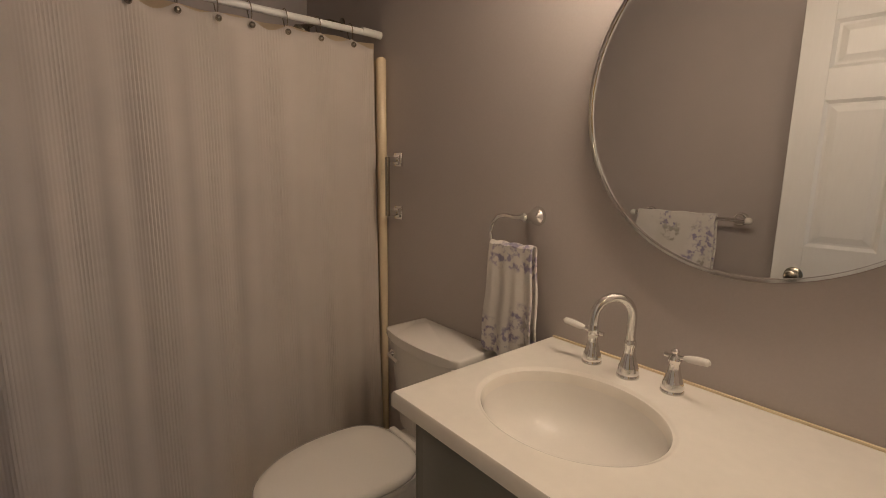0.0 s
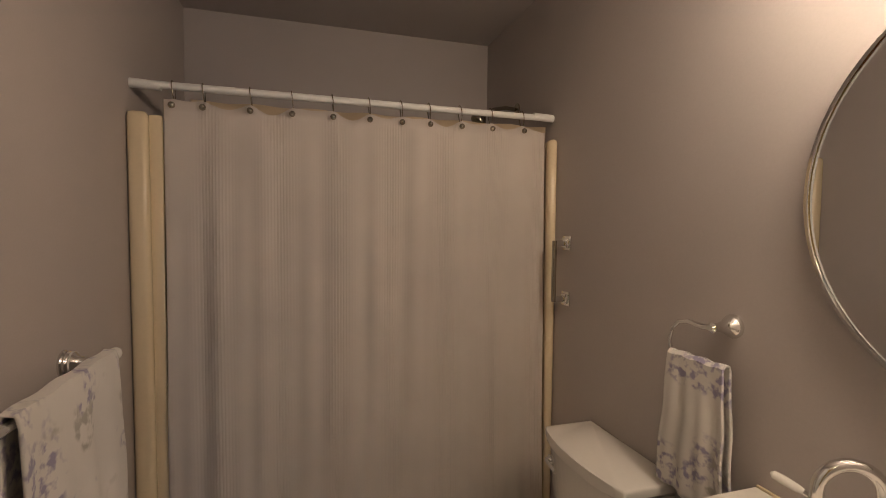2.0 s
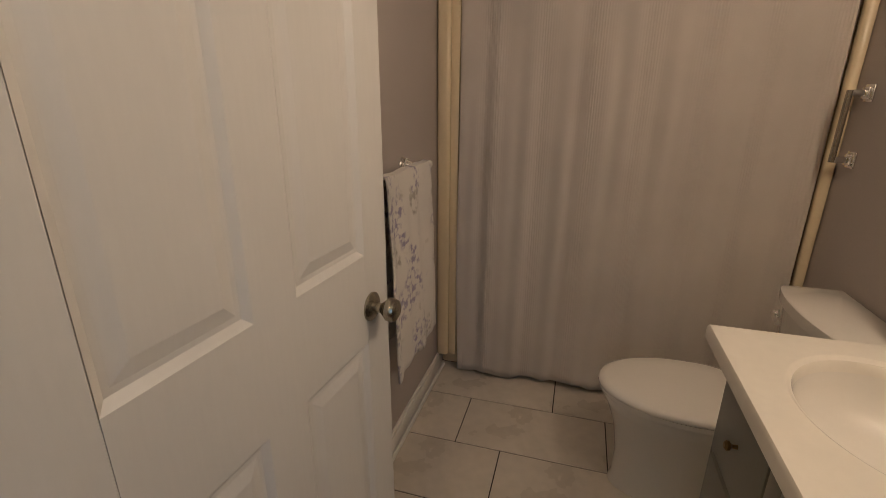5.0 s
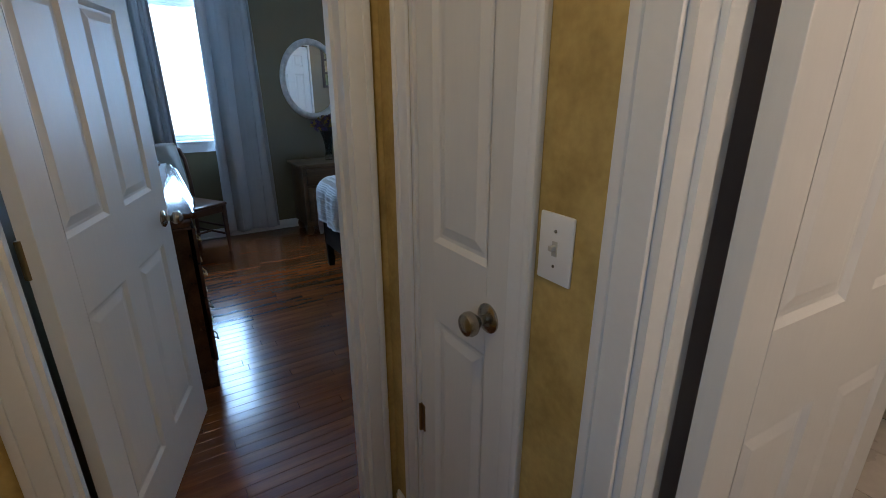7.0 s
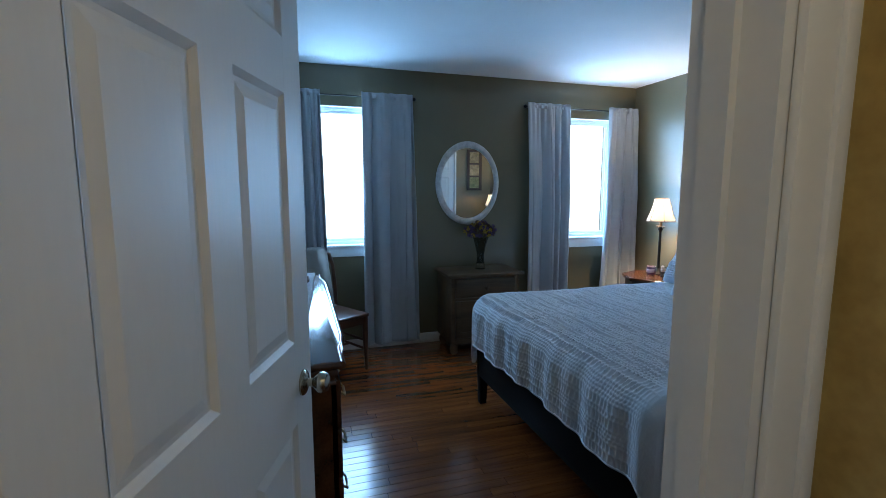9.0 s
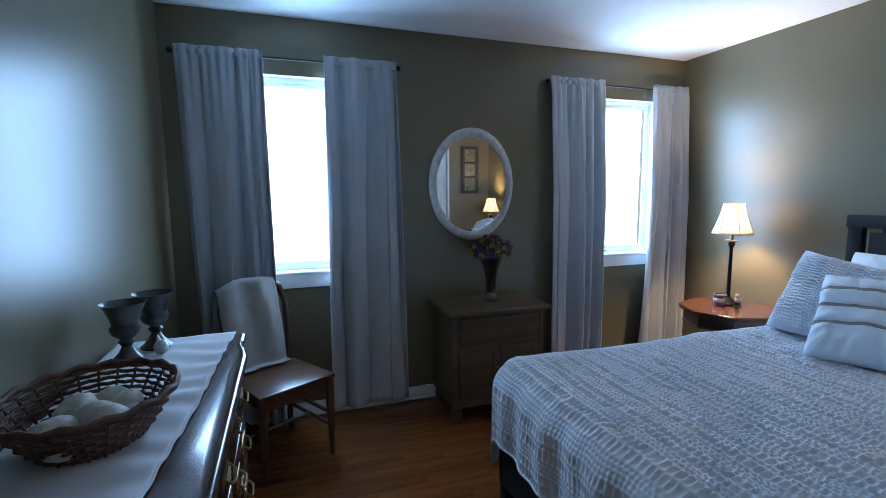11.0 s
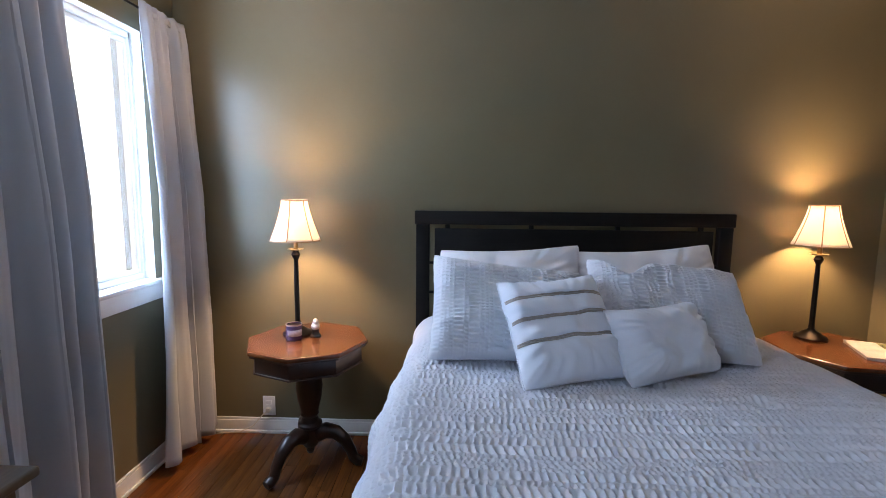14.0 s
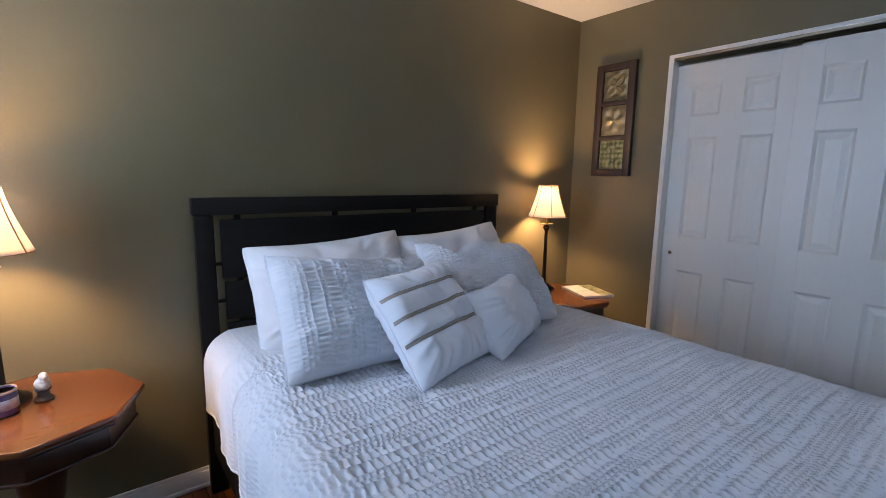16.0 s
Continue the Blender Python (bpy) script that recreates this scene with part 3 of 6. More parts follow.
# shower arm and head
sh = thing("shower_fixture", "chrome shower head above the surround", "shower head", pose(2.74, BATH_S, 2.02))
part("escutcheon", Shape().lathe([(0.03, 0.0), (0.03, 0.004), (0.015, 0.012)], 20, pose(0, 0, 0, -90)), M_NICKEL, sh)
part("arm", Shape().tube([(0, 0.005, 0), (0, 0.06, 0.004), (0, 0.12, -0.008), (0, 0.17, -0.04)], 0.009), M_NICKEL, sh)
part("head", Shape().lathe([(0.012, 0.03), (0.02, 0.02), (0.042, -0.012), (0.040, -0.02)], 20, pose(0, 0.19, -0.06, 40)), M_NICKEL, sh)
# rod
rod = thing("shower_rod", "white tension shower curtain rod between two walls", "curtain rod")
part("tube", Shape().tube([(2.40, BATH_S + 0.002, 1.903), (2.40, BATH_N - 0.002, 1.908)], 0.0125, 14), M_PLASTIC, rod)
for y0, y1 in ((BATH_S + 0.001, BATH_S + 0.09), (BATH_N - 0.09, BATH_N - 0.001)):
    part("sleeve", Shape().tube([(2.40, y0, 1.9035), (2.40, y1, 1.9075)], 0.0155, 14), M_PLASTIC, rod)

RING_Y = [0.775, 0.685, 0.54, 0.405, 0.267, 0.137, 0.018, -0.09, -0.215, -0.342, -0.478]


def shower_fold(y, z, back=0.0):
    """How far the curtain swings out of its plane."""
    k = min(1.0, (1.87 - z) / 0.6)
    d = 0.006 * math.sin(y * 46 + 0.6 * math.sin(z * 1.5)) * (0.35 + 0.65 * k) + 0.009 * math.sin(y * 17.0 + 1.3) * k + 0.008 * math.sin(y * 83 + z) * k * 0.4
    d += 0.0010 * math.sin(y * 620) * (0.5 + 0.5 * math.sin(y * 31))
    return d + 0.012 * math.sin(z * 2.1 + y * 3) * k + back


def shower_top(y):
    """The hem sags between the rings."""
    for i in range(len(RING_Y) - 1):
        a, b = RING_Y[i], RING_Y[i + 1]
        if b <= y <= a:
            t = (y - b) / (a - b)
            sag = (0.004, 0.022, 0.030, 0.004, 0.028, 0.012, 0.006, 0.026, 0.008, 0.018)[i]
            return 1.862 - sag * math.sin(math.pi * t) ** 1.3
    return 1.860 - 0.02 * min(1, abs(y + 0.478) / 0.08) if y < 0 else 1.860


cur = thing("shower_curtain", "white striped waffle-weave shower curtain drawn across the tub", "shower curtain")
Yl, Yr = 0.80, -0.574


def cf(u, v):
    y = Yl + (Yr - Yl) * u
    top = shower_top(y)
    z = top + (0.028 + 0.010 * math.sin(y * 7) + 0.006 * math.sin(y * 31) - top) * v
    yy = y + 0.006 * v * math.sin(v * 9 + 2) * (1 if u < 0.02 or u > 0.98 else 0.3)
    return (2.385 + shower_fold(yy, z) - 0.02 * v, yy, z)


part("cloth", Shape().sheet(420, 46, cf), M_SHOWER, cur, thick=0.0022)
for i in range(len(RING_Y)):
    y = RING_Y[i]
    ring = part("ring", Shape().tube([(2.40 + 0.021 * math.cos(a), y + 0.003 * math.sin(a), 1.897 + (0.027 if math.sin(a) > 0 else 0.036) * math.sin(a)) for a in [math.tau * k / 20 for k in range(20)]], 0.0018, 6, True), M_NICKEL, cur, "metal curtain hook")
    part("button", Shape().ball(2.385 + shower_fold(y, 1.84) - 0.012, y, 1.840, 0.011, n=12), M_NICKEL, ring, "round metal hook ball")
lin = thing("shower_liner", "cream shower curtain liner hanging inside the curtain", "shower curtain")
part("cloth", Shape().sheet(160, 20, lambda u, v: (2.425 + 0.012 * math.sin((Yr - 0.022 + (Yl - 0.05 - Yr) * u) * 33 + v), Yr - 0.022 + (Yl - 0.05 - Yr) * u, 1.872 + (0.06 - 1.872) * v)), M_LINER, lin, thick=0.0015)
# vertical grab bar
gb = thing("grab_bar", "small polished grab bar with square mounting plates", "grab bar", pose(2.265, BATH_S, 1.286))
part("bar", Shape().tube([(-0.005, 0.062, -0.118), (-0.005, 0.062, 0.118)], 0.0095, 14), M_NICKEL, gb)
for z in (-0.109, 0.109):
    part("mount", Shape().box(-0.028, 0.028, 0.0005, 0.008, z - 0.028, z + 0.028, 0.003).box(-0.020, 0.020, 0.006, 0.018, z - 0.020, z + 0.020, 0.004).box(-0.012, 0.008, 0.016, 0.066, z - 0.011, z + 0.011, 0.004), M_CHROME, gb, "stepped square chrome mounting plate")
# towel ring with hand towel
tr = thing("towel_ring", "chrome towel ring on a bell-shaped post", "towel ring", pose(1.527, BATH_S, 1.224))
part("post", Shape().lathe([(0.029, 0.0), (0.029, 0.005), (0.025, 0.012), (0.016, 0.026), (0.011, 0.044), (0.010, 0.060), (0.013, 0.066), (0.008, 0.072)], 24, pose(0, 0, 0, -90)), M_CHROME, tr)
part("ring", Shape().tube([(0.0, 0.060, 0.0), (0.035, 0.060, -0.004), (0.075, 0.060, 0.000), (0.105, 0.060, -0.006), (0.128, 0.060, -0.028), (0.136, 0.060, -0.06), (0.130, 0.060, -0.088), (0.10, 0.060, -0.094), (0.04, 0.060, -0.094), (-0.02, 0.060, -0.092)], [0.0085, 0.0075, 0.0065, 0.006, 0.0055, 0.0055, 0.0055, 0.0055, 0.0055, 0.0055], 12), M_CHROME, tr, "open chrome ring")


def draped(name, label, x0, x1, y, z_bar, front, back, r, lean, m, nu=60, wob=0.004, sgn=1, flare=0.02):
    """A towel folded over a bar that runs along x; front: the fall on the room side."""
    total = front + back + math.pi * r

    def f(u, v):
        d = v * total
        x = x0 + (x1 - x0) * u
        if d < back:
            yy, z, h = -r, z_bar - (back - d), (back - d)
        elif d < back + math.pi * r:
            a = (d - back) / r
            yy, z, h = -r * math.cos(a), z_bar + r * math.sin(a), 0
        else:
            h = d - back - math.pi * r
            yy, z = r, z_bar - h
        k = min(1, h / 0.15)
        yy += k * wob * math.sin(u * 11 + z * 3) + k * wob * 0.7 * math.sin(u * 23 + 1) + (lean * h if yy > 0 else 0)
        x += flare * (h / (front + 0.01)) * (u - 0.5) * 2 + 0.003 * k * math.sin(z * 30)
        return (x, y + sgn * yy, z + 0.002 * math.sin(u * 19))
    return solid(name, Shape().sheet(nu, 60, f), m, label, "towel", thick=0.006)


draped("hand_towel", "white hand towel with purple watercolour flowers on the towel ring", 1.487, 1.655, BATH_S + 0.060, 1.131, 0.345, 0.315, 0.011, 0.02, M_TOWEL, flare=0.022)
# towel bar on the opposite wall
tb = thing("towel_bar", "chrome towel bar with white porcelain finials", "towel bar")
BARZ, BARY = 1.135, BATH_N - 0.080
part("rod", Shape().tube([(1.42, BARY, BARZ), (1.985, BARY, BARZ)], 0.0095, 14), M_CHROME, tb)
for x, e in ((1.47, -1), (1.925, 1)):
    post = part("post", Shape().lathe([(0.032, 0.0), (0.032, 0.004), (0.029, 0.008), (0.030, 0.012), (0.026, 0.018), (0.027, 0.022), (0.018, 0.030), (0.012, 0.050), (0.012, 0.085)], 24, pose(x, BATH_N, BARZ, 90)), M_CHROME, tb, "ribbed chrome post")
    part("collar", Shape().lathe([(0.025, 0.0185), (0.0285, 0.0185), (0.0285, 0.0222), (0.025, 0.0222)], 24, pose(x, BATH_N, BARZ, 90)), M_PORCELAIN, post, "white porcelain collar")
    part("finial", Shape().ball(x + e * 0.065 if e > 0 else x - 0.055, BARY, BARZ, 0.018, 0.017, 0.017, 16), M_PORCELAIN, tb, "white porcelain finial")
draped("bath_towel", "white bath towel with purple watercolour flowers over the towel bar", 1.555, 1.955, BARY, BARZ + 0.006, 0.66, 0.55, 0.016, 0.03, M_TOWEL, sgn=-1, wob=0.006)
# baseboard register
rg = thing("floor_register", "white metal heat register low on the wall", "heat register", pose(1.33, BATH_N - 0.014, 0.015))
part("frame", Shape().box(0, 0.30, -0.03, 0.0, 0.0, 0.15, 0.004), M_PLASTIC, rg)
# dark strips on the closed front stand in for the shade inside openings
for i in range(3):
    part("slot_shade", Shape().box(0.03, 0.27, -0.0315, -0.0295, 0.035 + i * 0.035, 0.05 + i * 0.035), M_UNDER, rg, "dark strip coloured as a shaded gap")

# toilet
TX = 1.865
wc = thing("toilet", "white two-piece toilet with the lid closed", "toilet", pose(TX, BATH_S, 0))


def egg(k, w, y0, y1, front):
    """Egg-shaped outline; front: how far the nose is drawn out."""
    out = []
    for i in range(k):
        a = math.tau * i / k
        c, sn = math.cos(a), math.sin(a)
        yc, ly = (y0 + front * (y1 - y0)), (y1 - (y0 + front * (y1 - y0))) if sn > 0 else front * (y1 - y0)
        sq = 0.62 if sn < 0 else 1.0
        out.append((w * math.copysign(abs(c) ** (0.75 if sn < 0 else 0.95), c), yc + ly * math.copysign(abs(sn) ** sq, sn)))
    return out


s = Shape()
rings = []
for z, w, y0, y1 in ((0.0, 0.128, 0.10, 0.685), (0.03, 0.122, 0.11, 0.675), (0.14, 0.124, 0.12, 0.672), (0.25, 0.145, 0.13, 0.690), (0.34, 0.170, 0.16, 0.722), (0.385, 0.180, 0.18, 0.745), (0.395, 0.176, 0.185, 0.742)):
    rings.append([s.bm.verts.new((x, y, z)) for x, y in egg(40, w, y0, y1, 0.42)])
for a, b in zip(rings, rings[1:]):
    for i in range(40):
        s.bm.faces.new((a[i], a[(i + 1) % 40], b[(i + 1) % 40], b[i]))
s.bm.faces.new(rings[0][::-1])
s.bm.faces.new(rings[-1])
s.box(-0.13, 0.13, 0.03, 0.26, 0.26, 0.392, 0.03, 3)
part("bowl", s, M_PORCELAIN, wc, smooth=50)
part("seat", Shape().prism(egg(48, 0.186, 0.24, 0.755, 0.42), 0.398, 0.414, 0.005), M_PORCELAIN, wc, "white toilet seat", smooth=50)
s = Shape()
rings = []
for z, k in ((0.4155, 0.985), (0.418, 1.0), (0.428, 1.0), (0.436, 0.975), (0.441, 0.90), (0.444, 0.6)):
    rings.append([s.bm.verts.new((x * k, 0.49 + (y - 0.49) * k, z)) for x, y in egg(48, 0.188, 0.26, 0.76, 0.42)])
for a, b in zip(rings, rings[1:]):
    for i in range(48):
        s.bm.faces.new((a[i], a[(i + 1) % 48], b[(i + 1) % 48], b[i]))
s.bm.faces.new(rings[-1])
s.bm.faces.new(rings[0][::-1])
part("lid", s, M_PORCELAIN, wc, "closed white toilet lid", smooth=60)
part("hinge_bar", Shape().box(-0.09, 0.09, 0.235, 0.262, 0.400, 0.436, 0.008, 3), M_PORCELAIN, wc)


def tank_outline(w, d, bow):
    pts = [(-w, 0.012), (w, 0.012)]
    for i in range(13):
        t = i / 12
        pts.append((w * (1 - 2 * t), d - bow * abs(1 - 2 * t) ** 2.4))
    return pts


s = Shape()
lo, hi = [(x * 0.86, y) for x, y in tank_outline(0.200, 0.185, 0.03)], tank_outline(0.200, 0.215, 0.035)
a, b = [s.bm.verts.new((x, y, 0.385)) for x, y in lo], [s.bm.verts.new((x, y, 0.735)) for x, y in hi]
for i in range(len(a)):
    s.bm.faces.new((a[i], a[(i + 1) % len(a)], b[(i + 1) % len(a)], b[i]))
s.bm.faces.new(a[::-1])
s.bm.faces.new(b)
bmesh.ops.bevel(s.bm, geom=list(s.bm.edges), offset=0.008, segments=2, affect="EDGES", clamp_overlap=True)
tank = part("tank", s, M_PORCELAIN, wc, smooth=50)
part("tank_lid", Shape().prism([(x * 1.045, y + (0.012 if y > 0.05 else -0.006)) for x, y in tank_outline(0.200, 0.215, 0.035)], 0.737, 0.770, 0.008), M_PORCELAIN, wc, smooth=50)
part("flush_lever", Shape().lathe([(0.016, 0.0), (0.016, 0.006), (0.010, 0.012), (0.008, 0.020)], 16, pose(0.135, 0.208, 0.690, -90)).tube([(0.135, 0.226, 0.690), (0.105, 0.228, 0.685), (0.075, 0.228, 0.680)], [0.007, 0.006, 0.008], 10), M_CHROME, tank, "chrome flush lever")

# vanity cabinet and counter
VX0, VX1, VY = BATH_W + 0.002, 1.436, -0.112
van = thing("vanity_cabinet", "grey painted vanity cabinet with panelled doors", "vanity cabinet")
part("body", Shape().box(VX0, VX1, BATH_S + 0.003, VY, 0.09, 0.70, 0.002).box(VX0, VX1, VY - 0.02, VY, 0.69, 0.837).box(VX1 - 0.02, VX1, BATH_S + 0.003, VY - 0.02, 0.69, 0.837).box(VX0, VX0 + 0.02, BATH_S + 0.003, VY - 0.02, 0.69, 0.837).box(VX0, VX1 - 0.03, BATH_S + 0.02, VY - 0.06, 0.0, 0.09), M_VANITY, van)
for x0, x1 in ((VX1 - 0.002, VX1 + 0.010),):
    s = Shape()
    for a0, a1, b0, b1 in ((VY - 0.05, VY, 0.09, 0.836), (BATH_S + 0.004, BATH_S + 0.054, 0.09, 0.836), (BATH_S + 0.054, VY - 0.05, 0.09, 0.16), (BATH_S + 0.054, VY - 0.05, 0.77, 0.836)):
        s.box(x0, x1, a0, a1, b0, b1, 0.002)
    part("side_frame", s, M_VANITY, van)
for i in range(3):
    xa = VX1 - 0.035 - (i + 1) * 0.285
    if i == 0:
        for z0, z1 in ((0.13, 0.33), (0.345, 0.56), (0.575, 0.80)):
            dr = part("drawer", Shape().box(xa + 0.006, xa + 0.279, VY, VY + 0.018, z0, z1, 0.004), M_VANITY, van)
            part("pull", Shape().lathe([(0.005, 0.0), (0.004, 0.010), (0.010, 0.015), (0.011, 0.021), (0.006, 0.025)], 16, pose(xa + 0.142, VY + 0.018, (z0 + z1) / 2, -90)), M_BRASS, dr, "small round bronze knob")
        continue
    dr = part("door", Shape().box(xa + 0.006, xa + 0.279, VY, VY + 0.010, 0.13, 0.80, 0.002), M_VANITY, van)
    s = Shape()
    for a0, a1, b0, b1 in ((0.006, 0.056, 0.13, 0.80), (0.229, 0.279, 0.13, 0.80), (0.056, 0.229, 0.13, 0.185), (0.056, 0.229, 0.745, 0.80)):
        s.box(xa + a0, xa + a1, VY + 0.008, VY + 0.020, b0, b1, 0.002)
    part("door_frame", s, M_VANITY, dr)
    part("pull", Shape().lathe([(0.006, 0.0), (0.005, 0.012), (0.012, 0.018), (0.013, 0.024), (0.008, 0.028)], 16, pose(xa + (0.03 if i % 2 else 0.255), VY + 0.02, 0.70, -90)), M_NICKEL, dr, "small round knob")
SX, SY, SA, SB = 1.166, -0.305, 0.200, 0.170
CT, CZ = 0.872, 0.838
ctr = thing("countertop", "white cultured marble vanity top with an oval basin", "countertop")
s = Shape()
n = 72
outer, inner = [], []
cx0, cx1, cy0, cy1 = VX0, 1.451, BATH_S + 0.002, -0.049
for i in range(n):
    a = math.tau * i / n
    c, sn = math.cos(a), math.sin(a)
    t = min(((cx1 - SX) / c if c > 1e-6 else (cx0 - SX) / c if c < -1e-6 else 9e9), ((cy1 - SY) / sn if sn > 1e-6 else (cy0 - SY) / sn if sn < -1e-6 else 9e9))
    outer.append((SX + c * t, SY + sn * t))
for cxx, cyy in ((cx0, cy0), (cx0, cy1), (cx1, cy0), (cx1, cy1)):
    j = min(range(n), key=lambda q: (outer[q][0] - cxx) ** 2 + (outer[q][1] - cyy) ** 2)
    outer[j] = (cxx, cyy)
loops = [[(x, y, CZ) for x, y in outer], [(x, y, CT - 0.006) for x, y in outer], [(SX + (x - SX) * 0.988, SY + (y - SY) * 0.984, CT) for x, y in outer]]
for k, dz in ((1.07, 0.0), (1.05, -0.0005), (1.03, -0.004), (1.0, -0.006), (0.985, -0.012), (0.975, -0.03)):
    loops.append([(SX + SA * k * math.cos(math.tau * i / n), SY + SB * k * math.sin(math.tau * i / n), CT + dz) for i in range(n)])
vs = [[s.bm.verts.new(p) for p in l] for l in loops]
for a, b in zip(vs, vs[1:]):
    for i in range(n):
        s.bm.faces.new((a[i], a[(i + 1) % n], b[(i + 1) % n], b[i]))
part("slab", s, M_QUARTZ, ctr, smooth=40)
s = Shape()
loops = []
for k, dz in ((0.978, -0.030), (0.96, -0.060), (0.90, -0.095), (0.75, -0.125), (0.5, -0.142), (0.2, -0.148), (0.11, -0.150)):
    loops.append([(SX + SA * k * math.cos(math.tau * i / n), SY + 0.0 + SB * k * math.sin(math.tau * i / n) + 0.02 * (1 - k) * -1, CT + dz) for i in range(n)])
vs = [[s.bm.verts.new(p) for p in l] for l in loops]
for a, b in zip(vs, vs[1:]):
    for i in range(n):
        s.bm.faces.new((a[i], a[(i + 1) % n], b[(i + 1) % n], b[i]))
s.bm.faces.new(vs[-1])
part("basin", s, M_PORCELAIN, ctr, "glossy white oval basin", smooth=60)
part("drain", Shape().lathe([(0.0, 0.004), (0.012, 0.004), (0.020, 0.001), (0.022, -0.001)][::-1], 20, pose(SX, SY - 0.018, CT - 0.147)), M_CHROME, ctr, "chrome drain")
part("backsplash_caulk", Shape().box(cx0, cx1 - 0.004, BATH_S + 0.0005, BATH_S + 0.008, CT - 0.001, CT + 0.006, 0.002), M_CREAM, ctr, "yellowed caulk line")
# faucet
fa = thing("faucet", "chrome gooseneck faucet with two lever handles", "faucet", pose(1.168, -0.540, CT))
BELL = [(0.0255, 0.0), (0.0255, 0.004), (0.0235, 0.008), (0.0245, 0.012), (0.0225, 0.018), (0.0225, 0.022), (0.018, 0.034), (0.0135, 0.052), (0.0115, 0.066)]
part("spout_base", Shape().lathe([(r * 1.05, z * 1.1) for r, z in BELL] + [(0.014, 0.078), (0.0145, 0.086), (0.012, 0.092)], 28), M_CHROME, fa)
arc = [(0, 0, 0.085), (0, 0, 0.125)] + [(0, 0.048 - 0.048 * math.cos(math.pi * k / 12), 0.150 + 0.048 * math.sin(math.pi * k / 12)) for k in range(13)] + [(0, 0.096, 0.128)]
swing = pose(0, 0, 0, 0, 0, -30)
part("spout", Shape().tube(arc, 0.0110, 16), M_CHROME, fa, "", swing)
part("aerator", Shape().lathe([(0.0115, 0.0), (0.0125, 0.004), (0.0125, 0.018), (0.011, 0.022)], 18, pose(0, 0.096, 0.112)), M_CHROME, fa, "", swing)
for e in (-1, 1):
    h = part("handle", Shape().lathe(BELL + [(0.013, 0.070), (0.015, 0.076), (0.012, 0.084), (0.007, 0.090), (0.009, 0.096), (0.004, 0.101)], 24, pose(e * 0.103, -0.006, 0)).tube([(e * 0.096, -0.006, 0.080), (e * 0.130, 0.0, 0.088)], 0.005, 8).tube([(e * 0.118, -0.006, 0.080), (e * 0.078, -0.012, 0.080)], [0.005, 0.006], 8), M_CHROME, fa)
    part("lever", Shape().tube([(e * 0.126, -0.001, 0.087), (e * 0.136, 0.002, 0.089), (e * 0.158, 0.008, 0.094), (e * 0.176, 0.012, 0.097), (e * 0.181, 0.013, 0.098)], [0.006, 0.0085, 0.0095, 0.0085, 0.004], 12), M_PORCELAIN, h, "white porcelain lever")
# round mirror
MX, MZ, MR = 0.978, 1.523, 0.381
mi = thing("round_mirror", "round wall mirror with a thin polished metal frame", "mirror", pose(MX, BATH_S, MZ, -90))
part("glass", Shape().lathe([(MR - 0.004, 0.004), (MR - 0.004, 0.016)], 96), M_MIRROR, mi, smooth=30)
part("frame", Shape().lathe([(MR - 0.005, 0.002), (MR + 0.004, 0.002), (MR + 0.004, 0.020), (MR + 0.002, 0.024), (MR - 0.004, 0.024), (MR - 0.005, 0.020), (MR - 0.005, 0.002)], 96), M_CHROME, mi, "thin silver rim")
# light above the mirror
vl = thing("vanity_light", "three-globe wall light above the mirror", "wall lamp", pose(MX, BATH_S, 2.10))
part("back_plate", Shape().box(-0.30, 0.30, 0.0005, 0.022, -0.045, 0.045, 0.006), M_NICKEL, vl)
for i in (-1, 0, 1):
    part("arm", Shape().tube([(i * 0.22, 0.02, 0.0), (i * 0.22, 0.14, 0.0), (i * 0.22, 0.16, -0.02)], 0.008), M_NICKEL, vl)
    g = part("globe", Shape().ball(i * 0.22, 0.16, -0.08, 0.055, n=20), glow("lit_globe", (1.0, 0.80, 0.60), 5.0) if "lit_globe" not in bpy.data.materials else bpy.data.materials["lit_globe"], vl, "lit frosted globe")
    g.visible_shadow = False

# ---- hall ----
sw = thing("light_switch", "white toggle light switch plate on the gold wall", "light switch", pose(HALL, 0.981, 1.161))
part("plate", Shape().box(-0.006, -0.0003, -0.037, 0.037, -0.059, 0.059, 0.003), M_PLASTIC, sw)
part("toggle", Shape().box(-0.007, -0.004, -0.006, 0.006, -0.013, 0.013, 0.001).box(-0.018, -0.005, -0.0045, 0.0045, -0.002, 0.007, 0.002), shade("ivory_toggle", (0.55, 0.52, 0.45), 0.35), sw, "ivory toggle lever")
for z in (-0.030, 0.030):
    part("screw", Shape().lathe([(0.003, 0.0), (0.0028, 0.001)], 10, pose(-0.006, 0, z, 0, -90)), M_NICKEL, sw)
part_strike = solid("strike_plate", Shape().box(DOOR_X[1] - 0.0175, DOOR_X[1] - 0.0155, 1.70, 1.73, 0.905, 0.975, 0.0005), M_BRASS, "brass strike plate on the bedroom door jamb", "strike plate", "structure")

# made-up fixture around the warm fill, out of view on the hall ceiling
cl = thing("ceiling_light", "unseen flush ceiling light added to brighten the hall", "ceiling lamp", pose(-0.25, 0.75, CEIL))
part("base", Shape().lathe([(0.13, -0.001), (0.13, -0.02), (0.11, -0.03)], 28), M_NICKEL, cl)
dome = part("dome", Shape().lathe([(0.105, -0.03), (0.10, -0.06), (0.07, -0.09), (0.03, -0.105), (0.0, -0.108)], 28), glow("lit_dome", (1.0, 0.82, 0.58), 2.5), cl, "glowing dome of the added hall light")
dome.visible_shadow = False
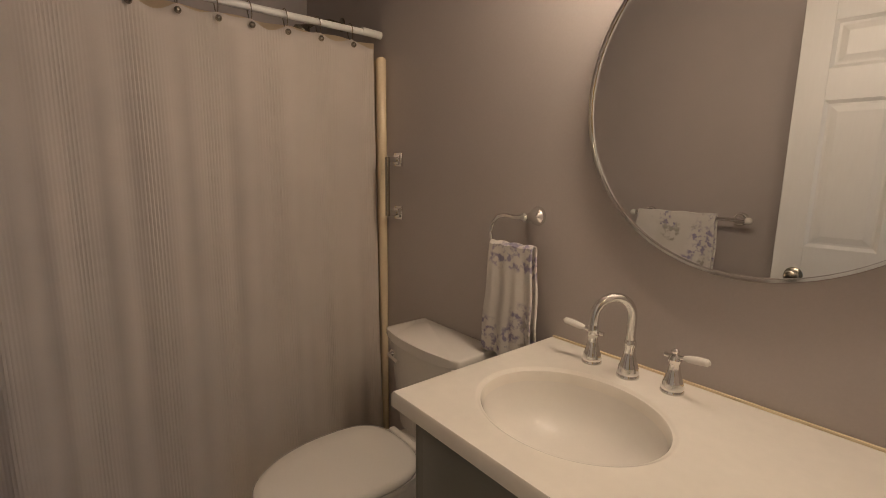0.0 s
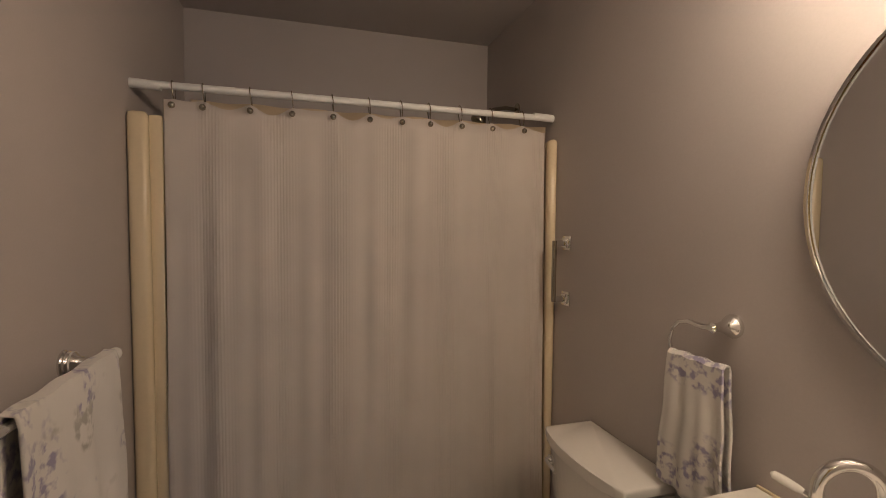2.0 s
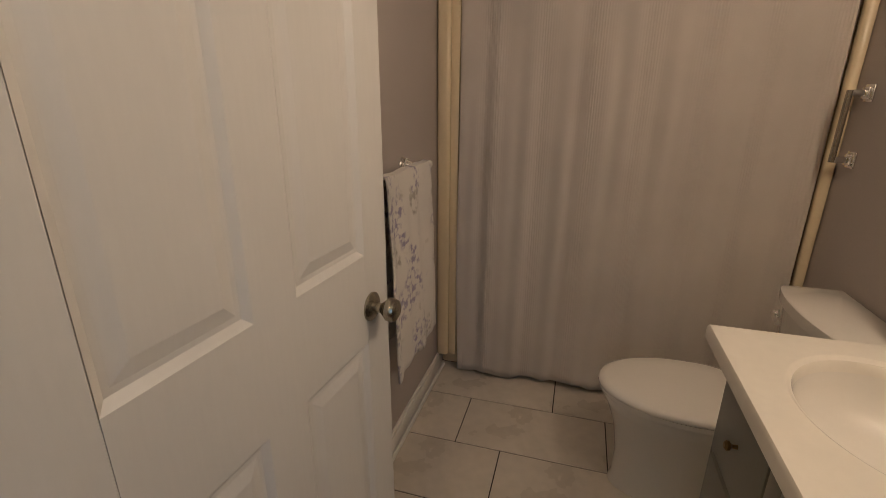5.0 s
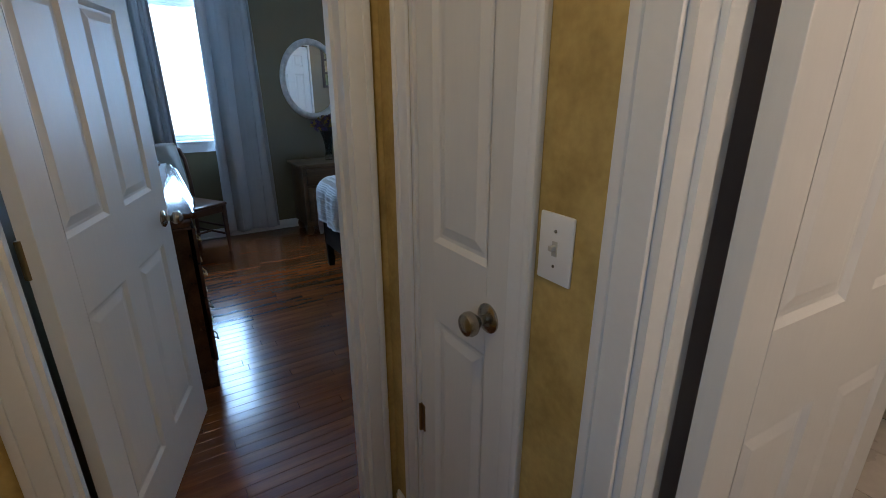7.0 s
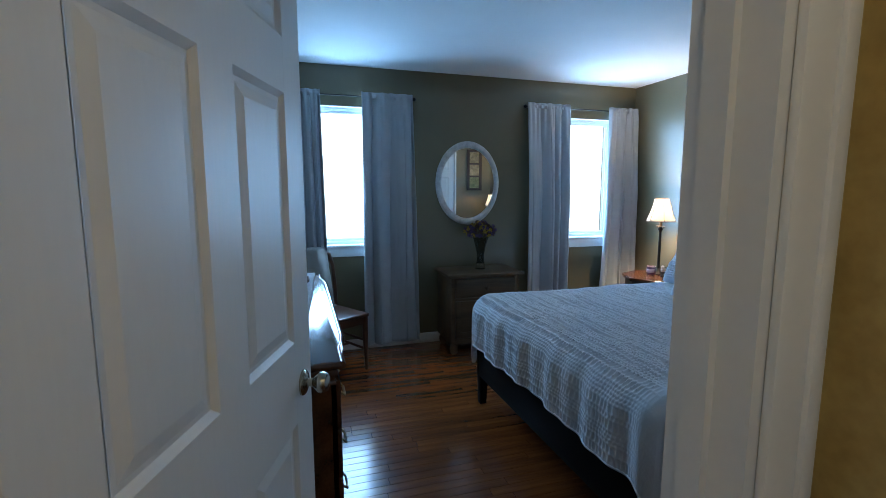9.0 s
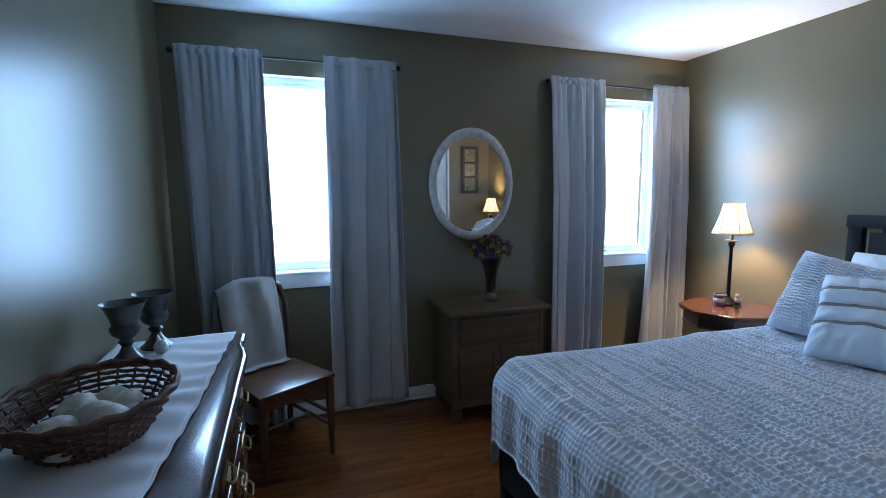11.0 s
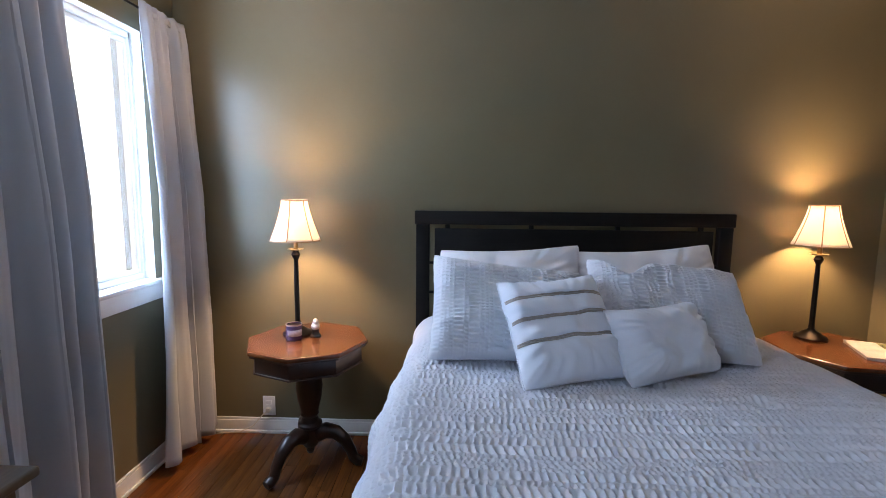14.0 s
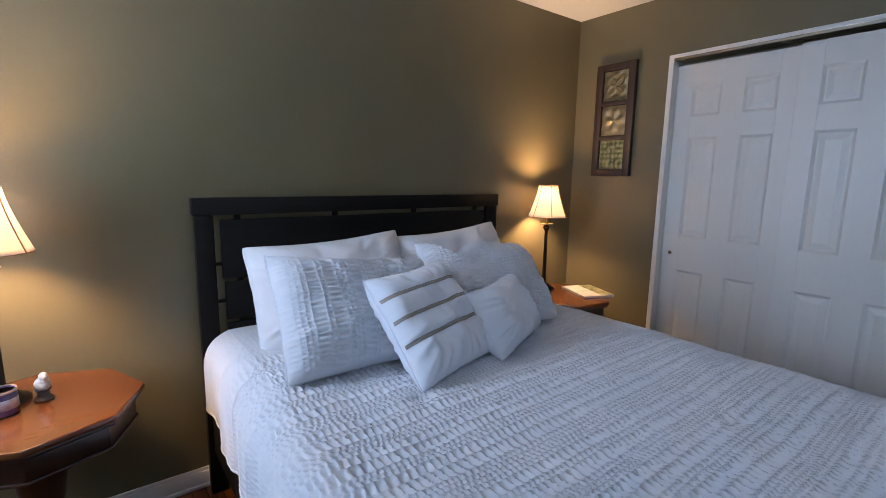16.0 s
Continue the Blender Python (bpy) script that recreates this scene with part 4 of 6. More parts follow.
# ---- bedroom: windows ----
for _i, (a, b) in enumerate((WIN_L, WIN_R)):
    w = thing("window_%d" % (_i + 1), "white vinyl window with a bright overcast view", "window", kind="structure")
    z0, z1 = WIN_Z
    y0, y1 = NORTH + 0.05, NORTH + 0.11
    s = Shape().box(a, a + 0.014, y0, y1, z0, z1, 0.004).box(b - 0.014, b, y0, y1, z0, z1, 0.004).box(a + 0.014, b - 0.014, y0, y1, z1 - 0.035, z1, 0.004).box(a + 0.014, b - 0.014, y0, y1, z0, z0 + 0.03, 0.004)
    part("window_frame", s, M_PLASTIC, w)
    c, d = z0 + 0.03, z1 - 0.035
    sash = part("sash", Shape().box(a + 0.014, a + 0.027, y0 + 0.012, y0 + 0.036, c, d, 0.002).box(b - 0.027, b - 0.014, y0 + 0.012, y0 + 0.036, c, d, 0.002).box(a + 0.027, b - 0.027, y0 + 0.012, y0 + 0.036, c, c + 0.022, 0.002).box(a + 0.027, b - 0.027, y0 + 0.012, y0 + 0.036, d - 0.022, d, 0.002), M_PLASTIC, w)
    pane = part("pane", Shape().box(a + 0.025, b - 0.025, y0 + 0.022, y0 + 0.026, c + 0.020, d - 0.020), M_GLASS, sash, smooth=0)
    pane.visible_shadow = False
    part("window_sill", Shape().box(a - 0.05, b + 0.05, NORTH - 0.035, NORTH - 0.001, z0 - 0.022, z0, 0.005, 3).box(a + 0.001, b - 0.001, NORTH - 0.001, y0, z0 - 0.001, z0 + 0.001), M_TRIM, w, "white painted window sill")
    for q in ((a, a + 0.005, z0 + 0.002, z1), (b - 0.005, b, z0 + 0.002, z1), (a + 0.005, b - 0.005, z1 - 0.005, z1)):
        part("jamb", Shape().box(q[0], q[1], NORTH - 0.002, y0 - 0.001, q[2], q[3]), M_TRIM, w)
    part("apron", Shape().box(a - 0.03, b + 0.03, NORTH - 0.014, NORTH - 0.001, z0 - 0.105, z0 - 0.023, 0.003), M_TRIM, w)
solid("backdrop", Shape().box(-6, 12, 8.0, 8.2, -0.299, 6), M_DAY, "bright white overcast sky outside the windows", "sky", "structure", smooth=0)

RODY = NORTH - 0.055
for x0, x1 in ((-0.385, 0.88), (1.958, 3.215)):
    r = thing("curtain_rod", "thin black metal curtain rod with ball ends", "curtain rod", group="curtain rods over the windows")
    part("rod", Shape().tube([(x0 + 0.015, RODY, 2.207), (x1 - 0.015, RODY, 2.207)], 0.006, 10), M_BLACKMETAL, r)
    for x in (x0, x1):
        part("finial", Shape().ball(x, RODY, 2.207, 0.017, n=14), M_BLACKMETAL, r)
    for x in (x0 + 0.035, x1 - 0.035):
        part("bracket", Shape().tube([(x, NORTH - 0.001, 2.190), (x, RODY, 2.193), (x, RODY, 2.201)], 0.004, 8), M_BLACKMETAL, r)


def drape(x0, x1, bx0, bx1, zb, folds, seed, label, hem=0.0):
    """A rod-pocket curtain: gathered on the rod, falling in soft folds."""
    r = random.Random(seed)
    ph, ph2, k2 = r.uniform(0, 6), r.uniform(0, 6), r.uniform(0.3, 0.6)
    n = 120

    def fold(u, v):
        grow = 0.40 + 0.75 * min(1, v * 1.4)
        uu = u + 0.05 * math.sin(2.2 * v + ph2) * math.sin(math.pi * u) + k2 * 0.19 * math.sin(math.tau * u + ph)
        c = math.cos(math.pi * (folds * uu + 0.15 * noise.noise((uu * 3, v * 1.5, seed))) + ph)
        lobe = 0.42 - (1 - abs(c)) ** 1.25
        deep = 0.7 + 0.6 * noise.noise((math.floor(folds * uu + ph / math.pi) * 1.7, v * 0.7, seed * 3.3))
        soft = 0.014 * math.sin(math.tau * folds * 0.6 * uu + ph2 + 0.9 * v) + 0.006 * noise.noise((u * 7, v * 3.5, seed)) + 0.003 * noise.noise((u * 17, v * 9, seed + 5))
        pleat = 0.009 * max(0.0, 1 - 4.5 * v) * math.sin(math.tau * folds * 2.3 * u + ph2)
        return -0.115 * grow * lobe * deep + soft * grow + pleat

    def f(u, v):
        z = 2.245 + (zb - 2.245) * v
        xa, xb = x0 + (bx0 - x0) * v ** 1.2, x1 + (bx1 - x1) * v ** 1.2
        y = RODY - 0.008 + fold(u, v) * (1 if v > 0.05 else 0.35 + v * 13) - 0.046 * min(1, v * 2.5)
        if v < 0.035:
            z -= 0.004 * (0.5 + 0.5 * math.sin(u * 30 + ph))
        y = min(y, NORTH - 0.020)
        return (xa + (xb - xa) * u, y, z + hem * (u - 0.5) * v)

    t = thing("curtain", label, "curtain", group="curtains at the windows")
    part("panel", Shape().sheet(n, 60, f), M_DRAPE, t, thick=0.003)
    part("rod_pocket", Shape().sheet(n, 3, lambda u, v: (x0 + 0.004 + (x1 - x0 - 0.008) * u, RODY - 0.0125 + 0.006 * math.sin(u * folds * 14 + ph), 2.222 - 0.03 * v)), M_DRAPE, t, thick=0.002)
    return t


drape(-0.365, 0.085, -0.30, 0.115, 0.03, 4.2, 1, "pale grey linen curtain hanging beside the dresser corner")
drape(0.425, 0.865, 0.40, 0.905, 0.06, 2.9, 2, "pale grey linen curtain hanging behind the chair")
drape(1.975, 2.435, 1.985, 2.43, 0.035, 3.6, 3, "pale grey linen curtain hanging beside the chest")
drape(2.885, 3.225, 2.785, 3.222, 0.05, 3.4, 4, "pale grey linen curtain hanging in the corner")

# oval mirror
om = thing("oval_mirror", "oval mirror in a distressed white wooden frame", "mirror", pose(1.402, NORTH, 1.487, 90) @ Matrix.Diagonal((0.312, 0.384, 1, 1)))
part("glass", Shape().lathe([(0.845, 0.006), (0.845, 0.014)], 72), M_MIRROR, om, smooth=30)
prof = [(0.84, 0.004), (0.84, 0.020), (0.855, 0.024), (0.87, 0.030), (0.91, 0.034), (0.95, 0.030), (0.985, 0.022), (1.0, 0.014), (1.0, 0.002), (0.84, 0.002)]
part("frame", Shape().lathe(prof, 72), M_WHITEFRAME, om, smooth=50)

# chest under the mirror
ch = thing("wooden_chest", "rustic brown wooden chest with a drawer and two doors", "chest")
CX0, CX1, CY0, CY1 = 1.095, 1.725, 4.945, 5.355
part("top", Shape().box(CX0 - 0.035, CX1 + 0.035, CY0 - 0.035, CY1, 0.690, 0.716, 0.008, 3), M_WALNUT, ch)
part("body", Shape().box(CX0, CX1, CY0 + 0.012, CY1 - 0.005, 0.10, 0.690, 0.003), M_WALNUT, ch)
for x0, x1 in ((CX0, CX0 + 0.035), (CX1 - 0.035, CX1)):
    part("stile", Shape().box(x0, x1, CY0, CY0 + 0.016, 0.10, 0.690, 0.002), M_WALNUT, ch)
for z0, z1 in ((0.10, 0.15), (0.485, 0.505), (0.672, 0.690)):
    part("rail", Shape().box(CX0 + 0.035, CX1 - 0.035, CY0, CY0 + 0.016, z0, z1, 0.002), M_WALNUT, ch)
dw = part("drawer", Shape().box(CX0 + 0.040, CX1 - 0.040, CY0 - 0.004, CY0 + 0.016, 0.511, 0.667, 0.004), M_WALNUT, ch)
kn = [(0.008, 0.0), (0.007, 0.010), (0.016, 0.018), (0.018, 0.026), (0.012, 0.032), (0.0, 0.033)]
part("pull", Shape().lathe(kn, 18, pose((CX0 + CX1) / 2, CY0 - 0.004, 0.59, 90)), M_WALNUT, dw, "turned wooden knob")
for i, (x0, x1) in enumerate(((CX0 + 0.040, (CX0 + CX1) / 2 - 0.003), ((CX0 + CX1) / 2 + 0.003, CX1 - 0.040))):
    do = part("door", Shape().box(x0, x1, CY0 + 0.004, CY0 + 0.014, 0.155, 0.480), M_WALNUT, ch)
    s = Shape()
    for q in ((x0, x0 + 0.045, 0.155, 0.480), (x1 - 0.045, x1, 0.155, 0.480), (x0 + 0.045, x1 - 0.045, 0.155, 0.205), (x0 + 0.045, x1 - 0.045, 0.430, 0.480)):
        s.box(q[0], q[1], CY0 - 0.006, CY0 + 0.006, q[2], q[3], 0.003)
    part("door_frame", s, M_WALNUT, do)
    part("pull", Shape().lathe(kn, 18, pose(x1 - 0.022 if i == 0 else x0 + 0.022, CY0 - 0.006, 0.335, 90)), M_WALNUT, do, "turned wooden knob")
for x in (CX0 + 0.04, CX1 - 0.04):
    for y in (CY0 + 0.05, CY1 - 0.05):
        part("foot", Shape().lathe([(0.018, 0.0), (0.030, 0.015), (0.038, 0.045), (0.034, 0.075), (0.026, 0.09), (0.030, 0.1005)], 16, pose(x, y, 0)), M_WALNUT, ch)
# vase with dried flowers
vs_ = thing("flower_vase", "glass trumpet vase full of dried flowers", "vase", pose(1.445, 5.165, 0.7165))
part("glass", Shape().lathe([(0.0, 0.003), (0.046, 0.0), (0.047, 0.006), (0.042, 0.03), (0.030, 0.08), (0.034, 0.14), (0.050, 0.22), (0.072, 0.285), (0.069, 0.285), (0.047, 0.22), (0.031, 0.14), (0.027, 0.08), (0.030, 0.05), (0.0, 0.045)], 32), M_SMOKY, vs_, smooth=60)
rr = random.Random(11)
s = Shape()
for i in range(46):
    a, q = rr.uniform(0, math.tau), rr.uniform(0.0, 1.0)
    s.tube([(0.014 * q * math.cos(a), 0.014 * q * math.sin(a), 0.055), (0.02 * q * math.cos(a), 0.02 * q * math.sin(a), 0.14), (0.05 * q * math.cos(a), 0.05 * q * math.sin(a), 0.27), (0.12 * q * math.cos(a), 0.11 * q * math.sin(a), 0.33)], 0.0022, 5)
part("stems", s, shade("dry_stems", (0.07, 0.055, 0.03), 0.9), vs_, "brown dried stems")
for nm, col, cnt, lab in (("yellow_bloom", (0.42, 0.27, 0.04), 30, "mustard yellow dried bloom"), ("purple_bloom", (0.10, 0.06, 0.15), 48, "dusky purple dried bloom"), ("brown_bloom", (0.10, 0.05, 0.035), 36, "brown dried seed head")):
    m_bloom = shade(nm, col, 0.9, vary=0.4, scale=60)
    for i in range(cnt):
        a, el, R = rr.uniform(0, math.tau), rr.uniform(-0.25, 1.45), rr.uniform(0.6, 1.0)
        c = Vector((0.165 * R * math.cos(a) * math.cos(el), 0.14 * R * math.sin(a) * math.cos(el), 0.325 + 0.105 * R * math.sin(el)))
        s = Shape()
        core = s.bm.verts.new(c)
        for k in range(8):
            d = Vector((rr.gauss(0, 1), rr.gauss(0, 1), rr.gauss(0, 1))).normalized()
            p = c + d * rr.uniform(0.006, 0.016)
            t1, rad = d.orthogonal().normalized(), rr.uniform(0.007, 0.013)
            t2 = d.cross(t1)
            ring = [s.bm.verts.new(p + rad * (math.cos(j * math.tau / 6) * t1 + math.sin(j * math.tau / 6) * t2) * rr.uniform(0.7, 1.1) + d * 0.003) for j in range(6)]
            for j in range(6):
                s.bm.faces.new((ring[j], ring[(j + 1) % 6], core))
        part("bloom", s, m_bloom, vs_, lab, smooth=0)

# ---- bed ----
BX0, BX1, BY0, BY1 = 0.985, 3.15, 2.475, 4.085
bed = thing("bed", "queen bed with an espresso wood slatted headboard", "bed")
HX = 3.165
for y0, y1 in ((2.462, 2.530), (4.035, 4.105)):
    part("headboard_post", Shape().box(HX - 0.022, HX + 0.022, y0, y1, 0.0, 1.225, 0.003), M_ESPRESSO, bed)
part("headboard_rail", Shape().box(HX - 0.028, HX + 0.024, 2.455, 4.112, 1.226, 1.296, 0.004), M_ESPRESSO, bed, "thick top rail")
part("headboard_panel", Shape().box(HX - 0.010, HX + 0.012, 2.556, 4.008, 0.955, 1.204, 0.003), M_ESPRESSO, bed, "wide upper panel")
for z0, z1 in ((0.775, 0.94), (0.60, 0.76), (0.42, 0.585)):
    part("headboard_slat", Shape().box(HX - 0.010, HX + 0.012, 2.565, 4.000, z0, z1, 0.003), M_ESPRESSO, bed)
for y in (2.62, 3.05, 3.50, 3.94):
    part("spacer", Shape().box(HX - 0.006, HX + 0.006, y - 0.012, y + 0.012, 0.40, 1.228), M_ESPRESSO, bed)
for z in (0.50, 0.68, 0.86, 1.02):
    part("dowel", Shape().box(HX - 0.007, HX + 0.007, 2.528, 4.037, z - 0.006, z + 0.006), M_ESPRESSO, bed)
part("side_rail", Shape().box(BX0, BX1 - 0.01, BY0, BY0 + 0.03, 0.20, 0.39, 0.004), M_ESPRESSO, bed)
part("side_rail", Shape().box(BX0, BX1 - 0.01, BY1 - 0.03, BY1, 0.20, 0.39, 0.004), M_ESPRESSO, bed)
part("foot_rail", Shape().box(BX0, BX0 + 0.03, BY0 + 0.031, BY1 - 0.031, 0.20, 0.39, 0.004), M_ESPRESSO, bed)
for y in (BY0 + 0.02, BY1 - 0.02):
    s = Shape().box(-0.032, 0.032, -0.032, 0.032, 0.0, 0.385, 0.003)
    for v in s.bm.verts:
        if v.co.z < 0.1:
            v.co.x *= 0.7
            v.co.y *= 0.7
    part("leg", s, M_ESPRESSO, bed, "", pose(BX0 + 0.035, y, 0))
part("mattress", Shape().box(BX0 + 0.04, BX1 - 0.03, BY0 + 0.05, BY1 - 0.05, 0.33, 0.70, 0.05, 4), M_SHEET, bed)

# comforter: gathered bands run across the bed
DZ, DX0, DY0, DY1, DX1 = 0.745, 0.950, 2.420, 4.128, 3.12
FALL = 0.385


# band widths repeat along the bed: wide gathered bands between groups of narrow ones
BANDS = [0.041, 0.037, 0.017, 0.016, 0.017, 0.043, 0.020, 0.038, 0.017, 0.016, 0.016, 0.017, 0.044, 0.040, 0.018, 0.017]
BAND_ENDS = [sum(BANDS[:k + 1]) for k in range(len(BANDS))]


def pucker(s_, t_):
    """Relief of the ruched cloth: rows of dimples in stitched bands; s_ along the bed, t_ across it."""
    s_ += 0.010 * noise.noise((t_ * 2.3, s_ * 2.0, 8)) + 0.003 * noise.noise((t_ * 13, s_ * 9, 2))
    turn, at = divmod(s_, BAND_ENDS[-1])
    i = next((n_ for n_, e_ in enumerate(BAND_ENDS) if at < e_), len(BANDS) - 1)
    wide = BANDS[i] > 0.03
    fr = (at - BAND_ENDS[i]) / BANDS[i] + 1
    k = turn * len(BANDS) + i
    pitch, deep = (0.0225, 0.85) if wide else (0.0170, 0.60)
    ph = t_ / pitch + k * 0.618 + 0.8 * noise.noise((t_ * 9, k * 1.7, 0)) + 0.12 * noise.noise((t_ * 40, s_ * 30, 3)) + (fr - 0.5) * 0.7 * noise.noise((k * 2.1, t_ * 7, 1))
    j = math.floor(ph)
    q = abs(math.sin(math.pi * (ph - j))) ** 0.75 * max(0.0, math.sin(math.pi * fr)) ** 0.55
    hgt = 0.75 + 0.35 * noise.noise((j * 1.37 + 0.5, k * 2.71 + 0.3, 4)) + 0.25 * noise.noise((s_ * 4, t_ * 5, 11))
    return 0.005 - 0.0155 * deep * max(0.15, hgt + 0.2) * q


def fall(d, lim):
    """Round over an edge: from distance past the edge to (out, down)."""
    r = 0.115
    if d <= 0:
        return 0.0, 0.0
    if d < r * math.pi / 2:
        a = d / r
        return r * math.sin(a), r * (1 - math.cos(a))
    return r, r + d - r * math.pi / 2


def duvet(u, v):
    ex, ey = 0.115, 0.115
    L, W = DX1 - (DX0 + ex), (DY1 - ey) - (DY0 + ey)
    s_ = u * (L + FALL)
    t_ = -FALL + v * (W + 2 * FALL)
    x_in = s_ - FALL
    dx = -x_in if x_in < 0 else 0
    dy = -t_ if t_ < 0 else (t_ - W if t_ > W else 0)
    ox, zx = fall(dx, FALL)
    oy, zy = fall(dy, FALL)
    x = DX0 + ex + max(0, x_in) - ox
    y = DY0 + ey + min(max(t_, 0), W) + (oy if t_ > W else -oy)
    if t_ > W:
        y -= 0.035 * min(1.0, max(0.0, (x - 2.2) / 0.7))
    if dx > 0 and dy > 0:
        # corner: the cloth hangs as a rounded fold
        q = math.hypot(dx, dy)
        o, zq = fall(q, FALL)
        x, y = DX0 + ex - o * dx / q, (DY0 + ey - o * dy / q) if t_ < 0 else (DY1 - ey + o * dy / q)
        z = DZ - min(zq, FALL + 0.11)
    else:
        z = DZ - max(zx, zy)
    drop = max(dx, dy)
    # the head end and the side towards the closet are plain cloth
    plain = min(1.0, max(0.0, (s_ - FALL - 1.52 + 0.12 * noise.noise((t_ * 3, 1, 6))) / 0.16))
    plain = max(plain, min(1.0, max(0.0, (0.09 - t_ + 0.05 * noise.noise((s_ * 4, 2, 6))) / 0.14)))
    p = pucker(s_, t_) * (1 - 0.9 * plain) * (1.0 if drop <= 0 else 1.0 - 0.3 * min(1, drop / 0.1)) + 0.010 * noise.noise((x * 2.6, y * 2.6, 1.5)) + 0.006 * noise.noise((x * 7, y * 7, 4))
    p += 0.006 * max(0.0, noise.noise((x * 6, y * 6, 9)) - 0.25)
    for cx, cy in ((1.55, 3.80), (1.55, 3.05), (2.15, 3.68), (2.10, 2.95), (1.05, 3.45), (1.25, 2.70)):
        q = (x - cx) ** 2 + (y - cy) ** 2
        p -= 0.024 * math.exp(-q / 0.0010) - 0.010 * math.exp(-q / 0.007) * (1 + 0.8 * noise.noise((x * 22, y * 22, 3)))
    if drop > 0:
        along = y if dx > dy else x
        k = min(1, drop / 0.2)
        wav = k * (0.016 * math.sin(along * 19) + 0.010 * math.sin(along * 43 + 1)) + p
        if dx > 0 and dx >= dy:
            x -= wav * 0.6 + 0.008 * k
        if dy > 0 and dy >= dx:
            y += (wav * 0.6 + 0.008 * k) * (1 if t_ > W else -1)
        z += p * (1 - k) + (0.012 * math.sin(along * 6 + 1) * k)
    else:
        z += p
    return (x, y, z)


comf = thing("comforter", "white ruched cotton comforter spread over the bed", "comforter")
SEAM = 0.79
part("ruched_panel", Shape().sheet(500, 760, lambda u, v: duvet(u * SEAM, v)), M_DUVET, comf, "gathered seersucker bands with tufts", smooth=70, thick=0.004)
part("head_panel", Shape().sheet(80, 760, lambda u, v: duvet(SEAM + (1 - SEAM) * u, v)), M_DUVET, comf, "plain cotton head end", smooth=70, thick=0.004)
for _n, _f in (("side_hem", lambda k: duvet(k, 0.0)), ("side_hem", lambda k: duvet(k, 1.0)), ("foot_hem", lambda k: duvet(0.0, k))):
    part(_n, Shape().tube([Vector(_f(k / 160)) for k in range(161)], 0.005, 6), M_DUVET, comf, "stitched edge")


